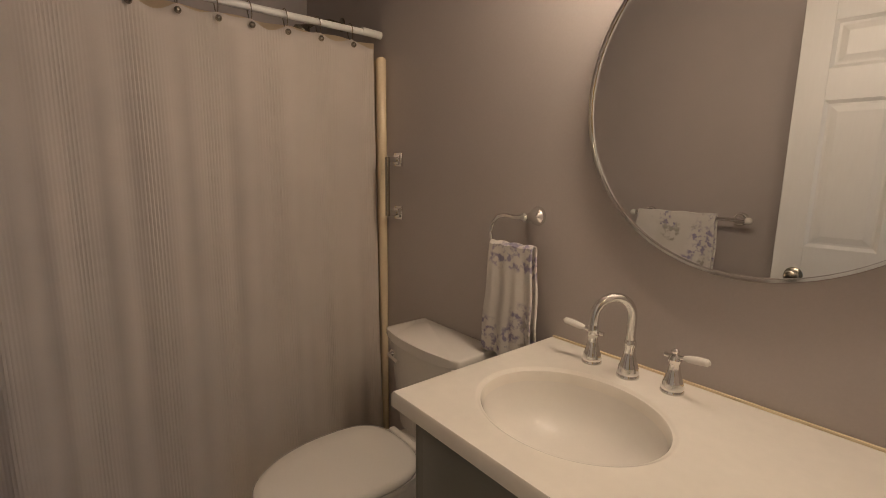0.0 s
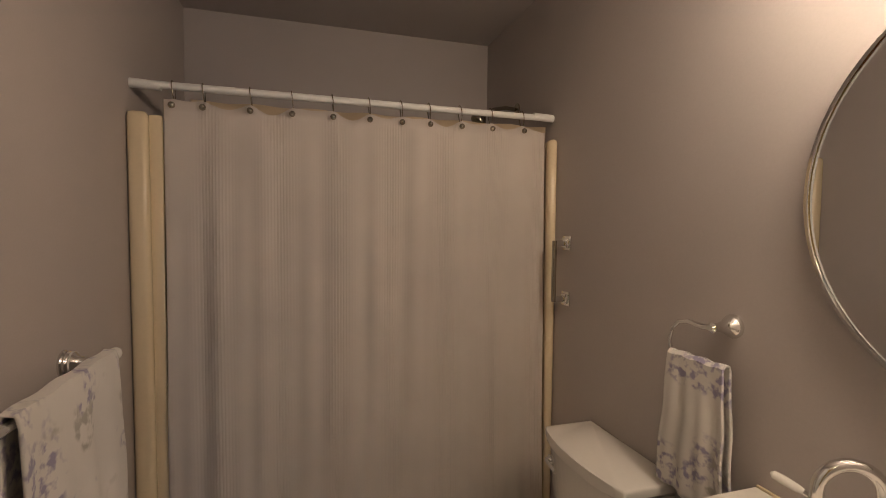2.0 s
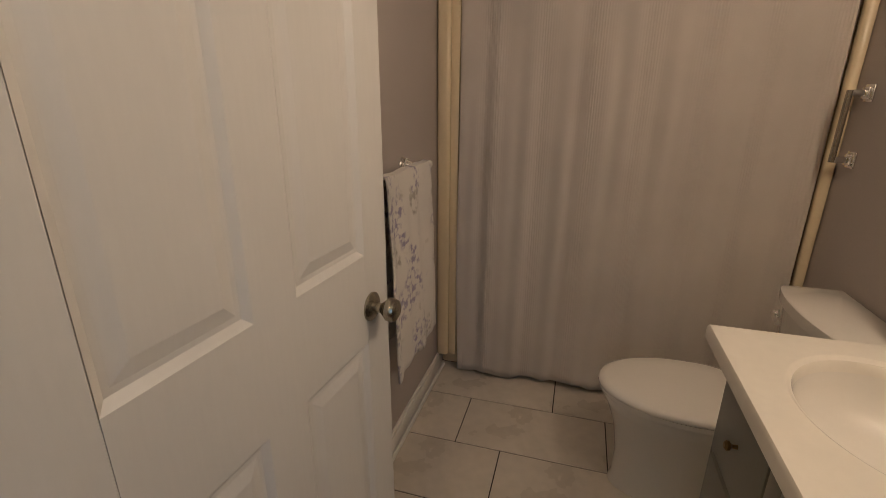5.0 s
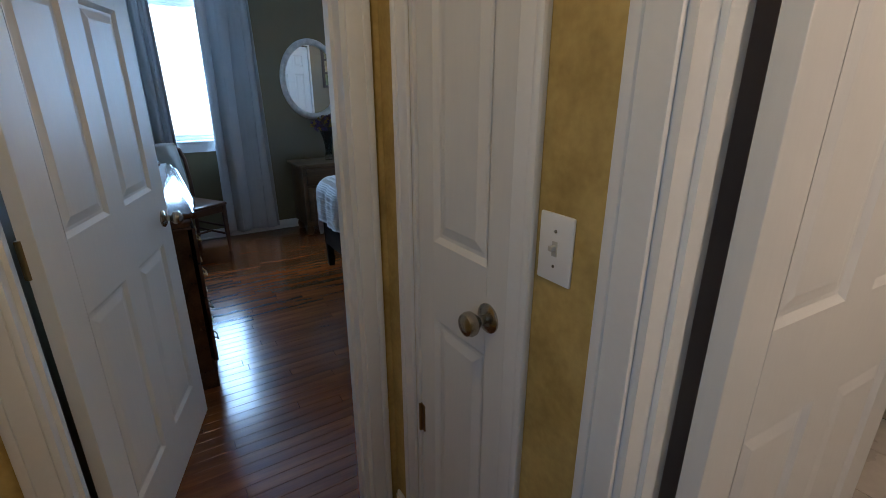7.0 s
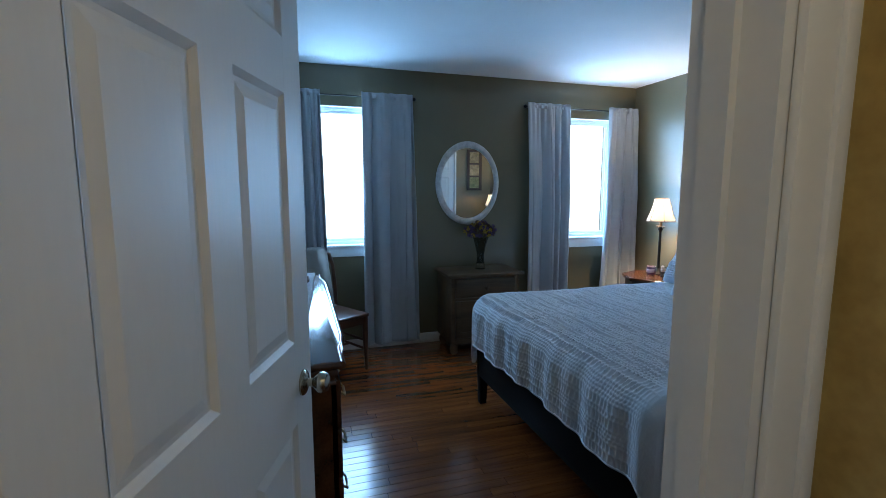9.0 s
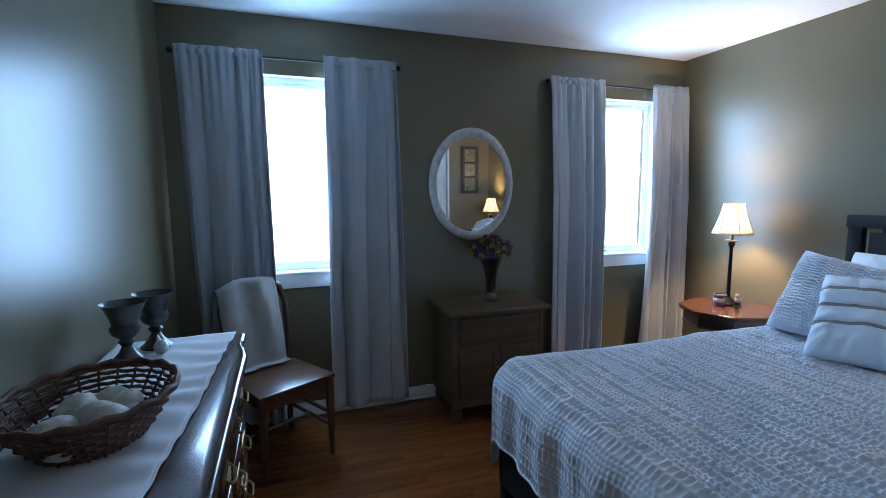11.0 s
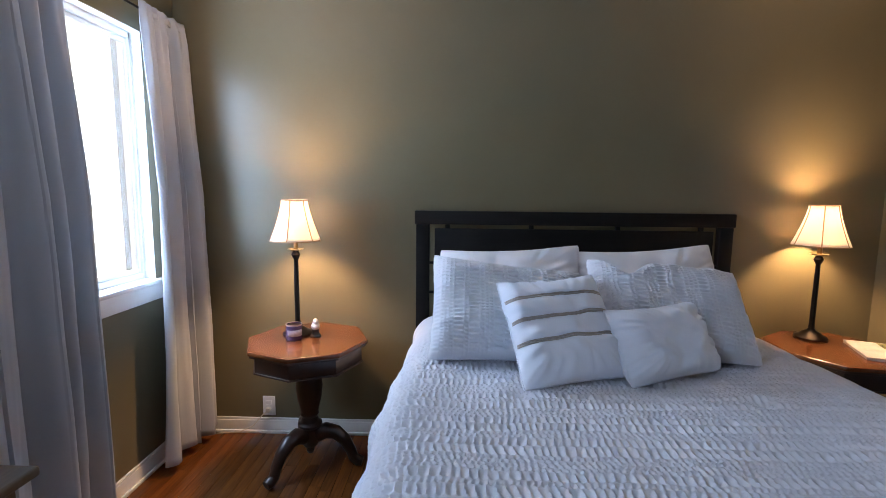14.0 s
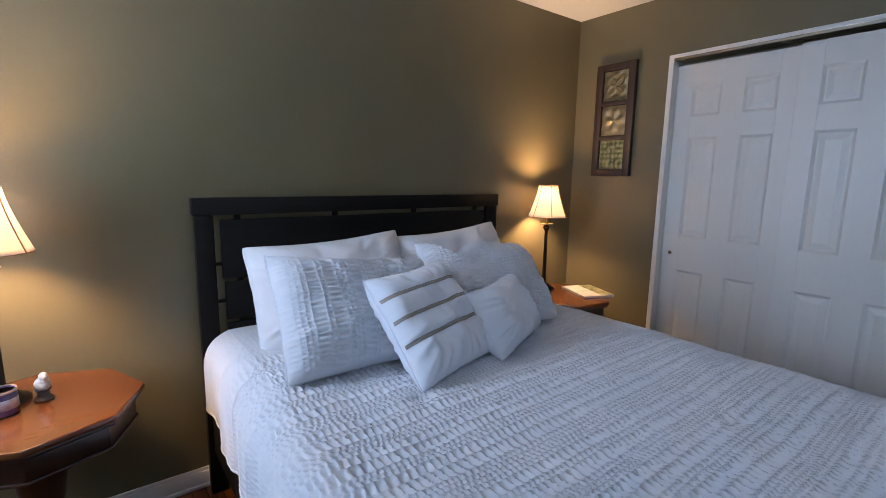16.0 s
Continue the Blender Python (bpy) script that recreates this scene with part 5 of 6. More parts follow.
def pillow(name, label, w, h, d, m, material, kind="plain", seed=0, droop=0.0, dent=None):
    """A stuffed cushion: pointed corners, slack edges, soft creases; lies in xy, face up."""
    root = thing(name, label, "pillow", m)
    rnd = Vector((seed * 3.1, seed * 1.7, seed))
    nu = 230 if kind == "ruched" else 110

    def face(sg):
        def f(u, v):
            a, b = 2 * u - 1, 2 * v - 1
            x = a * (w / 2) * (1 - 0.050 * (1 - b * b) * abs(a) ** 3 - 0.030 * (a * b) ** 8) + 0.003 * noise.noise(rnd + Vector((b * 4, 1, 0)))
            y = b * (h / 2) * (1 - 0.055 * (1 - a * a) * abs(b) ** 3 - 0.030 * (a * b) ** 8)
            y -= droop * (a + 1) / 2 * max(0, b) + 0.010 * (1 - a * a) * max(0, b)
            if dent:
                y -= dent[1] * math.exp(-((a - dent[0]) / 0.2) ** 2) * ((b + 1) / 2) ** 3
            e = max(0.0, (1 - a ** 4)) ** 0.62 * max(0.0, (1 - b ** 4)) ** 0.62
            z = sg * d / 2 * e
            c = 0.020 * noise.noise(rnd + Vector((a * 2.2, b * 2.2, sg))) + 0.006 * noise.noise(rnd + Vector((a * 4 + b * 3, b * 2 - a, 7))) + 0.006 * noise.noise(rnd + Vector((a * 6, b * 3, 5)))
            rad = max(abs(a), abs(b))
            if rad > 0.5:
                ang = a / (abs(b) + 0.2) if abs(b) > abs(a) else b / (abs(a) + 0.2)
                c += 0.022 * (rad - 0.5) * math.sin(ang * 21 + seed + 5 * noise.noise(rnd + Vector((ang * 3, 2, sg)))) * (0.6 + noise.noise(rnd + Vector((ang * 4, 9, sg))))
            if kind == "ruched":
                at = (x + 1.0) % 0.148
                ends = (0.016, 0.032, 0.049, 0.090, 0.106, 0.148)
                k = next(n_ for n_, e_ in enumerate(ends) if at < e_ + 1e-9)
                wd = ends[k] - (ends[k - 1] if k else 0.0)
                fr = (at - ends[k]) / wd + 1
                row = k + 6 * math.floor((x + 1.0) / 0.148)
                edge = min(fr, 1 - fr) * wd
                c += 0.0050 * math.exp(-(edge / 0.0026) ** 2)
                c += (0.0058 if wd > 0.03 else 0.0036) * math.sin(math.pi * fr) ** 0.7 * math.sin(y * (390 if wd > 0.03 else 480) + row * 2.1 + 5 * noise.noise(rnd + Vector((y * 11, row * 1.3, 2))) + 1.2 * (fr - 0.5))
            if kind == "banded":
                for q in (-0.28, 0.12, 0.52):
                    c -= 0.008 * math.exp(-((b - q) / 0.05) ** 2)
            return (x, y, z + sg * c * e)
        return f

    s = Shape().sheet(nu, nu, face(1)).sheet(nu, nu, face(-1))
    bmesh.ops.remove_doubles(s.bm, verts=s.bm.verts, dist=0.0004)
    part("cover", s, material, root, smooth=80)
    top = face(1)
    if kind == "banded":
        for q in (-0.28, 0.12, 0.52):
            for off in (-0.016, 0.016):
                s = Shape()
                s.sheet(60, 1, lambda u, v: Vector(top(u * 0.98 + 0.01, ((q + off + (v - 0.5) * 0.030) + 1) / 2)) + Vector((0, 0, 0.0016)))
                part("braid", s, M_BRAID, root, "grey braided trim", thick=0.002)
    part("piping", Shape().tube([Vector(face(1)((k / 40 if e < 1 else 1 if e == 1 else 1 - k / 40 if e == 2 else 0), (0 if e == 0 else k / 40 if e == 1 else 1 if e == 2 else 1 - k / 40))) for e in range(4) for k in range(40)], 0.0028, 6, True), material, root)
    return root


def prop(x, y, z, lean, yaw, roll=0.0):
    """A cushion propped on its edge, its face turned to the foot of the bed; lean: degrees back from upright."""
    return pose(x, y, z, 0, 0, yaw) @ pose(0, 0, 0, 90 - lean, 0, 0) @ pose(0, 0, 0, 0, 0, roll)


pillow("pillow", "plain white pillow leaning on the headboard", 0.67, 0.46, 0.19, prop(2.850, 3.640, 0.925, 25, -98, 4), M_SHEET, "plain", 1)
pillow("pillow", "plain white pillow leaning on the headboard", 0.66, 0.46, 0.19, prop(2.825, 3.010, 0.935, 25, -90, 4), M_SHEET, "plain", 2)
pillow("pillow_sham", "white ruched pillow sham propped on a pillow", 0.61, 0.44, 0.21, prop(2.515, 3.690, 0.945, 32, -90, -1), M_DUVET, "ruched", 3, droop=0.06)
pillow("pillow_sham", "white ruched pillow sham with a folded corner, slumped on a pillow", 0.62, 0.45, 0.21, prop(2.575, 3.037, 0.937, 43, -91, -3), M_DUVET, "ruched", 4, droop=0.03, dent=(-0.52, 0.085))
pillow("throw_pillow", "square white throw pillow with three grey braided bands", 0.40, 0.405, 0.17, prop(2.335, 3.518, 0.916, 38, -76, 3), M_BRIGHT, "banded", 5)
pillow("throw_pillow", "small white ribbed throw pillow", 0.435, 0.275, 0.16, prop(2.350, 3.150, 0.872, 34, -65, 0), M_BRIGHT, "plain", 6)


# ---- bedside tables and lamps ----
def side_table(m, label):
    t = thing("side_table", label, "side table", m, group="bedside tables")
    octo = lambda r: [(r * math.cos(math.tau * i / 8), r * math.sin(math.tau * i / 8)) for i in range(8)]
    part("tabletop", Shape().prism(octo(0.300), 0.643, 0.664, 0.006), M_CHERRY, t, "octagonal cherry top", smooth=20)
    part("top_moulding", Shape().prism(octo(0.292), 0.630, 0.6425, 0.004), M_CHERRYDARK, t, smooth=20)
    part("apron", Shape().prism(octo(0.268), 0.556, 0.630, 0.002), M_CHERRYDARK, t, smooth=20)
    part("bead", Shape().prism(octo(0.275), 0.548, 0.557, 0.003), M_CHERRYDARK, t, smooth=20)
    part("pedestal", Shape().lathe([(0.030, 0.10), (0.050, 0.13), (0.055, 0.17), (0.048, 0.20), (0.060, 0.215), (0.060, 0.225), (0.046, 0.235), (0.040, 0.26), (0.047, 0.275), (0.043, 0.29), (0.060, 0.36), (0.067, 0.42), (0.062, 0.48), (0.046, 0.53), (0.060, 0.548)], 28), M_CHERRYDARK, t, "turned pedestal")
    part("drop_finial", Shape().lathe([(0.0, 0.055), (0.014, 0.062), (0.022, 0.08), (0.016, 0.095), (0.030, 0.102)], 18), M_CHERRYDARK, t)
    for i in range(3):
        a = math.tau * i / 3 + 0.5
        c, sn = math.cos(a), math.sin(a)
        prof_ = ((0.040, 0.165, 0.040), (0.085, 0.185, 0.040), (0.135, 0.175, 0.036), (0.180, 0.135, 0.031), (0.208, 0.085, 0.027), (0.222, 0.045, 0.026), (0.245, 0.030, 0.028), (0.268, 0.024, 0.022))
        part("foot", Shape().tube([(c * r, sn * r, z) for r, z, _ in prof_], [q for _, _, q in prof_], 12), M_CHERRYDARK, t, "carved scroll foot")
    return t


table_n = side_table(pose(2.935, 4.625, 0), "octagonal cherry pedestal table beside the window")
table_s = copy_thing(table_n, pose(2.935, 2.045, 0, 0, 0, 12))
tagged(table_s, "octagonal cherry pedestal table beside the closet wall")


def table_lamp(m, label):
    t = thing("table_lamp", label, "table lamp", m, group="bedside lamps")
    part("base", Shape().lathe([(0.072, 0.0), (0.072, 0.008), (0.066, 0.014), (0.050, 0.020), (0.040, 0.032), (0.020, 0.042), (0.014, 0.052)], 28), M_BLACKMETAL, t)
    part("stem", Shape().lathe([(0.013, 0.050), (0.0155, 0.06), (0.013, 0.07), (0.0125, 0.20), (0.011, 0.36), (0.0105, 0.385), (0.018, 0.398), (0.023, 0.410), (0.019, 0.420), (0.012, 0.428)], 20), M_BLACKMETAL, t)
    part("drip_pan", Shape().lathe([(0.012, 0.430), (0.036, 0.434), (0.040, 0.438), (0.012, 0.437)], 28), M_BRASS, t, "brass saucer")
    part("socket", Shape().lathe([(0.011, 0.438), (0.011, 0.50), (0.014, 0.503), (0.014, 0.53)], 16), M_BRASS, t)
    R = lambda k: 0.062 + (0.122 - 0.062) * (k ** 1.35)
    sh_ = part("shade", Shape().sheet(48, 12, lambda u, v: (R(v) * math.cos(math.tau * u), R(v) * math.sin(math.tau * u), 0.682 - 0.200 * v), True), M_SHADE, t, "cream bell lamp shade, lit", smooth=60, thick=0.001)
    for rad, z in ((R(0), 0.682), (R(1), 0.482)):
        part("binding", Shape().tube([(rad * math.cos(math.tau * k / 40), rad * math.sin(math.tau * k / 40), z) for k in range(40)], 0.0026, 6, True), M_SHADETRIM, sh_, "tan bound edge")
    for i in range(6):
        a = math.tau * i / 6
        part("seam", Shape().tube([((R(k / 8) + 0.001) * math.cos(a), (R(k / 8) + 0.001) * math.sin(a), 0.682 - 0.2 * k / 8) for k in range(9)], 0.0024, 6), M_SHADETRIM, sh_)
    part("spider", Shape().tube([(-0.062, 0, 0.675), (0, 0, 0.66), (0.062, 0, 0.675)], 0.0015, 5), M_BRASS, t)
    b = part("light_bulb", Shape().lathe([(0.0, 0.604), (0.012, 0.602), (0.018, 0.590), (0.016, 0.570), (0.010, 0.535)][::-1], 18), glow("lit_bulb", (1.0, 0.72, 0.40), 6.0) if "lit_bulb" not in bpy.data.materials else bpy.data.materials["lit_bulb"], t, "glowing frosted bulb")
    b.visible_shadow = False
    return t


lamp_n = table_lamp(pose(3.010, 4.700, 0.6645), "bronze table lamp with a lit bell shade beside the window")
lamp_s = copy_thing(lamp_n, pose(3.095, 2.055, 0.6645, 0, 0, 25))
tagged(lamp_s, "bronze table lamp with a lit bell shade beside the closet wall")
# candle jar, bird, book
cj = thing("candle_jar", "purple glass candle jar with a cream label", "candle", pose(2.925, 4.690, 0.6645))
part("jar", Shape().lathe([(0.0, 0.0), (0.036, 0.0), (0.039, 0.004), (0.039, 0.066), (0.036, 0.074), (0.034, 0.074), (0.035, 0.064), (0.035, 0.052), (0.0, 0.050)], 28), shade("purple_wax_glass", (0.10, 0.055, 0.13), 0.12, coat=0.5, vary=0.3), cj)
part("label", Shape().lathe([(0.0395, 0.020), (0.0395, 0.052)], 12, None, 150, 270), shade("paper_label", (0.50, 0.40, 0.44), 0.6, vary=0.3, scale=60), cj, "printed pink paper label", thick=0.0006)
part("rim", Shape().lathe([(0.0345, 0.070), (0.0385, 0.070), (0.0385, 0.077), (0.0345, 0.077), (0.0345, 0.070)], 28), shade("pink_rim", (0.55, 0.36, 0.33), 0.3), cj)
bird = thing("bird_figurine", "small white bird figurine on a dark grey base", "figurine", pose(2.975, 4.598, 0.6645, 0, 0, 200))
part("pedestal", Shape().lathe([(0.026, 0.0), (0.026, 0.005), (0.017, 0.013), (0.015, 0.024), (0.022, 0.036)], 20), shade("grey_stone_base", (0.07, 0.065, 0.06), 0.6, vary=0.4, scale=40, bump=0.3), bird, "dark grey turned base")
part("bird", Shape().ball(0, 0, 0.052, 0.030, 0.021, 0.021, 18).ball(0.016, 0, 0.080, 0.015, 0.013, 0.015, 16).ball(0.010, 0, 0.066, 0.017, 0.015, 0.015, 14).tube([(0.028, 0, 0.081), (0.041, 0, 0.085)], [0.004, 0.001], 8).tube([(-0.018, 0, 0.054), (-0.050, 0, 0.050)], [0.013, 0.004], 8), shade("weathered_white_figurine", (0.62, 0.57, 0.50), 0.6, vary=0.35, scale=40, bump=0.3), bird, "weathered white bird")
bk = thing("booklet", "glossy booklet with a landscape cover", "booklet", pose(2.865, 1.895, 0.6645, 0, 0, 68))
part("pages", Shape().box(-0.105, 0.105, -0.14, 0.14, 0.0, 0.013, 0.001), shade("paper_edge", (0.70, 0.68, 0.63), 0.7), bk)
part("cover", Shape().box(-0.106, 0.106, -0.141, 0.141, 0.0132, 0.0142), shade("pale_cover", (0.60, 0.60, 0.58), 0.25, vary=0.2, scale=14), bk)
part("picture", Shape().box(-0.10, -0.02, -0.135, 0.135, 0.0144, 0.0148), shade("landscape_print", (0.34, 0.29, 0.16), 0.25, vary=0.5, scale=26, tint=(0.07, 0.12, 0.06)), bk, "yellow and green landscape picture")
# outlet and cord
ou = thing("wall_outlet", "white wall outlet just above the baseboard", "outlet", pose(EAST, 4.960, 0.160))
part("plate", Shape().box(-0.006, -0.0003, -0.036, 0.036, -0.058, 0.058, 0.003), M_PLASTIC, ou)
for z in (-0.020, 0.020):
    part("receptacle", Shape().box(-0.0075, -0.005, -0.016, 0.016, z - 0.013, z + 0.013, 0.002), M_PLASTIC, ou)
solid("lamp_cord", Shape().tube([(EAST - 0.020, 4.960, 0.140), (EAST - 0.035, 4.985, 0.120), (EAST - 0.045, 5.04, 0.055), (EAST - 0.05, 5.12, 0.018), (EAST - 0.045, 5.22, 0.008), (EAST - 0.05, 5.30, 0.006)], 0.003, 8).box(EAST - 0.030, EAST - 0.008, 4.948, 4.972, 0.128, 0.152, 0.004), shade("ivory_cord", (0.62, 0.55, 0.42), 0.5), "ivory lamp cord plugged into the outlet", "cord")

# ---- wall art ----
art = thing("wall_art", "dark wooden frame holding three embossed metal tiles", "wall art", pose(2.922, SOUTH, 1.775))
M_ARTFRAME = wood("dark_distressed_frame_wood", (0.018, 0.010, 0.007), (0.045, 0.024, 0.016), 0.5, 2)
s = Shape()
for q in ((-0.140, -0.092, -0.358, 0.358), (0.092, 0.140, -0.358, 0.358), (-0.092, 0.092, -0.358, -0.316), (-0.092, 0.092, 0.316, 0.358), (-0.092, 0.092, -0.124, -0.096), (-0.092, 0.092, 0.096, 0.124)):
    s.box(q[0], q[1], 0.001, 0.032, q[2], q[3], 0.003)
part("frame", s, M_ARTFRAME, art)
for j, (zc, col) in enumerate(((0.22, (0.28, 0.24, 0.14)), (0.0, (0.34, 0.28, 0.17)), (-0.22, (0.21, 0.22, 0.12)))):
    def emb(u, v, j=j, zc=zc):
        a, b = 2 * u - 1, 2 * v - 1
        r, th = math.hypot(a, b), math.atan2(b, a)
        if j == 1:
            hgt = 0.5 + 0.5 * math.cos(4 * th) * math.exp(-((r - 0.5) / 0.32) ** 2) + 0.35 * math.cos(4 * th + math.pi) * math.exp(-((r - 0.95) / 0.25) ** 2) + 0.5 * math.exp(-(r / 0.12) ** 2)
        elif j == 0:
            hgt = 0.5 + 0.35 * math.cos(9 * r + 2 * math.cos(4 * th)) * math.cos(2 * th) + 0.3 * math.exp(-((r - 0.75) / 0.12) ** 2)
        else:
            hgt = 0.5 + 0.25 * math.cos(9 * (a + b)) * math.cos(9 * (a - b)) + 0.3 * math.exp(-((r - 0.6) / 0.1) ** 2)
        return (-a * 0.093, 0.006 + 0.014 * hgt, zc + b * 0.093)
    part("tile", Shape().sheet(56, 56, emb), shade("pewter_tile_%s" % ("top", "middle", "bottom")[j], col, 0.42, 0.75, vary=0.5, scale=18, bump=0.1), art, ("bronze embossed scroll tile", "bronze embossed flower tile", "green-tinted embossed tile")[j], smooth=60)

# ---- dresser ----
dr_ = thing("dresser", "long dark mahogany dresser with brass pulls", "dresser")
DRX0, DRX1, DRY0, DRY1, DRZ = WEST + 0.018, -0.035, 2.72, 4.30, 0.895


def bowed(off, y0, y1):
    """Outline of the dresser with a stepped, gently bowed front."""
    pts = [(DRX0, y0), (DRX0, y1)]
    n_ = 24
    for i in range(n_ + 1):
        y_ = y1 + (y0 - y1) * i / n_
        q = abs(i / n_ - 0.5) * 2
        pts.append((DRX1 + off + (0.022 if q < 0.72 else 0.022 * max(0, (0.80 - q) / 0.08)), y_))
    return pts


part("body", Shape().prism(bowed(-0.012, DRY0 + 0.02, DRY1 - 0.02), 0.09, 0.855, 0.0), M_MAHOGANY, dr_, smooth=20)
part("top", Shape().prism(bowed(0.024, DRY0, DRY1), 0.869, DRZ, 0.012), M_MAHOGANY, dr_, "polished moulded top", smooth=30)
part("nosing", Shape().tube([(x_ - 0.004, y_, 0.882) for x_, y_ in bowed(0.024, DRY0 + 0.004, DRY1 - 0.004)[2:]], 0.0145, 12), M_MAHOGANY, dr_, "polished rounded nosing")
part("cornice", Shape().prism(bowed(0.010, DRY0 + 0.008, DRY1 - 0.008), 0.848, 0.868, 0.004), M_MAHOGANY, dr_, smooth=30)
s = Shape()
for i in range(58):
    y_ = DRY0 + 0.02 + i * 0.0266
    q = abs((y_ - DRY0) / (DRY1 - DRY0) - 0.5) * 2
    x_ = DRX1 - 0.012 + (0.022 if q < 0.74 else 0.0)
    s.box(x_ - 0.004, x_ + 0.014, y_, y_ + 0.017, 0.829, 0.8475, 0.003, 1)
part("dentil_moulding", s, M_MAHOGANY, dr_, "row of small carved blocks")
part("bead", Shape().prism(bowed(0.004, DRY0 + 0.012, DRY1 - 0.012), 0.816, 0.8285, 0.004), M_MAHOGANY, dr_, smooth=30)
part("plinth", Shape().prism(bowed(0.004, DRY0 + 0.012, DRY1 - 0.012), 0.0, 0.095, 0.004), M_MAHOGANY, dr_, smooth=30)
for c in range(3):
    for r_ in range(4):
        y0 = DRY0 + 0.07 + c * 0.485
        z0 = 0.110 + r_ * 0.176
        dw = part("drawer", Shape().box(DRX1 + 0.006, DRX1 + 0.022, y0, y0 + 0.465, z0, z0 + 0.170, 0.005), M_MAHOGANY, dr_)
        for y_ in (y0 + 0.12, y0 + 0.345):
            pl = part("bail_pull", Shape().tube([(DRX1 + 0.026, y_ - 0.04, z0 + 0.095), (DRX1 + 0.042, y_ - 0.036, z0 + 0.080), (DRX1 + 0.044, y_, z0 + 0.068), (DRX1 + 0.042, y_ + 0.036, z0 + 0.080), (DRX1 + 0.026, y_ + 0.04, z0 + 0.095)], 0.0042, 8), M_BRASS, dw, "shiny brass bail pull")
            part("back_plate", Shape().box(DRX1 + 0.021, DRX1 + 0.024, y_ - 0.052, y_ + 0.052, z0 + 0.070, z0 + 0.115, 0.001), M_BRASS, pl)


def runner(u, v):
    y_ = DRY1 - 0.012 - (DRY1 - DRY0 - 0.06) * u
    x_ = DRX0 + 0.01 + (0.385 - 0.058 * (DRY1 - y_) + 0.003 * math.sin(y_ * 9)) * v
    z_ = DRZ + 0.0035 + 0.0035 * (1 + noise.noise((x_ * 9, y_ * 13, 2))) + 0.004 * (1 + math.sin(y_ * 55 + 14 * x_ + 3 * noise.noise((x_ * 6, y_ * 4, 9)))) * v
    return (x_, y_, z_)


run = thing("table_runner", "wrinkled white cloth runner on the dresser", "table runner")
part("cloth", Shape().sheet(160, 30, runner), M_SHEET, run, thick=0.0025, smooth=70)
part("hem", Shape().tube([Vector(runner(k / 120, 1.0)) for k in range(121)], 0.0028, 6), M_SHEET, run, "stitched front hem")
GOB = [(0.0, 0.0), (0.062, 0.0), (0.064, 0.008), (0.050, 0.020), (0.030, 0.045), (0.018, 0.070), (0.024, 0.080), (0.030, 0.090), (0.020, 0.100), (0.030, 0.108), (0.050, 0.125), (0.056, 0.150), (0.046, 0.168), (0.050, 0.180), (0.060, 0.215), (0.076, 0.250), (0.084, 0.258), (0.080, 0.259), (0.056, 0.215), (0.040, 0.180), (0.0, 0.165)]
M_PEWTER = shade("dark_pewter", (0.11, 0.11, 0.105), 0.35, 0.8, vary=0.4, scale=20)
for x, y in ((-0.330, 4.070), (-0.280, 4.205)):
    solid("metal_urn", Shape().lathe([(r_ * 0.78, z_ * 0.74) for r_, z_ in GOB], 36), M_PEWTER, "dark pewter urn candle holder on the dresser runner", "urn", m=pose(x, y, DRZ + 0.010), group="urns on the dresser", smooth=50)
solid("white_bird_ornament", Shape().ball(0, 0, 0.032, 0.030, 0.045, 0.030, 16).ball(0, 0.045, 0.062, 0.016, 0.018, 0.016, 12).tube([(0, -0.035, 0.04), (0, -0.085, 0.065)], [0.014, 0.004], 8), shade("white_ceramic", (0.70, 0.69, 0.66), 0.3), "small white ceramic bird between two urns", "ornament", m=pose(-0.245, 4.110, DRZ + 0.010, 0, 0, 200) @ Matrix.Diagonal((0.75, 0.75, 0.75, 1)))
# basket with shells
bs = thing("wicker_basket", "round brown wicker basket holding pale shells", "basket", pose(-0.255, 3.555, DRZ + 0.010) @ Matrix.Diagonal((0.80, 0.80, 0.95, 1)))
M_WICKER = shade("brown_wicker", (0.13, 0.050, 0.025), 0.6, vary=0.5, scale=50, bump=0.4)
for k in range(9):
    z = 0.008 + k * 0.0115
    rad = 0.125 + 0.075 * (k / 8) ** 0.9
    part("weave", Shape().tube([((rad + 0.0045 * (1 if (i + k) % 2 else -1)) * math.cos(math.tau * i / 48), (rad + 0.0045 * (1 if (i + k) % 2 else -1)) * math.sin(math.tau * i / 48) * 1.15, z) for i in range(48)], 0.0052, 5, True), M_WICKER, bs)
s = Shape()
for i in range(24):
    a = math.tau * i / 24
    s.tube([(0.122 * math.cos(a), 0.140 * math.sin(a), 0.0), (0.202 * math.cos(a), 0.232 * math.sin(a), 0.105)], 0.004, 6)
part("stakes", s, M_WICKER, bs)
part("rim", Shape().tube([(0.205 * math.cos(math.tau * i / 64), 0.236 * math.sin(math.tau * i / 64), 0.108 + 0.004 * math.sin(i * 1.57)) for i in range(64)], 0.009, 8, True), M_WICKER, bs, "braided rim")
part("bottom", Shape().lathe([(0.0, 0.004), (0.125, 0.004), (0.125, 0.010), (0.0, 0.010)], 32), M_WICKER, bs)
M_SHELL = shade("pale_shell", (0.55, 0.50, 0.42), 0.5, vary=0.4, scale=22, bump=0.4)
rr = random.Random(4)
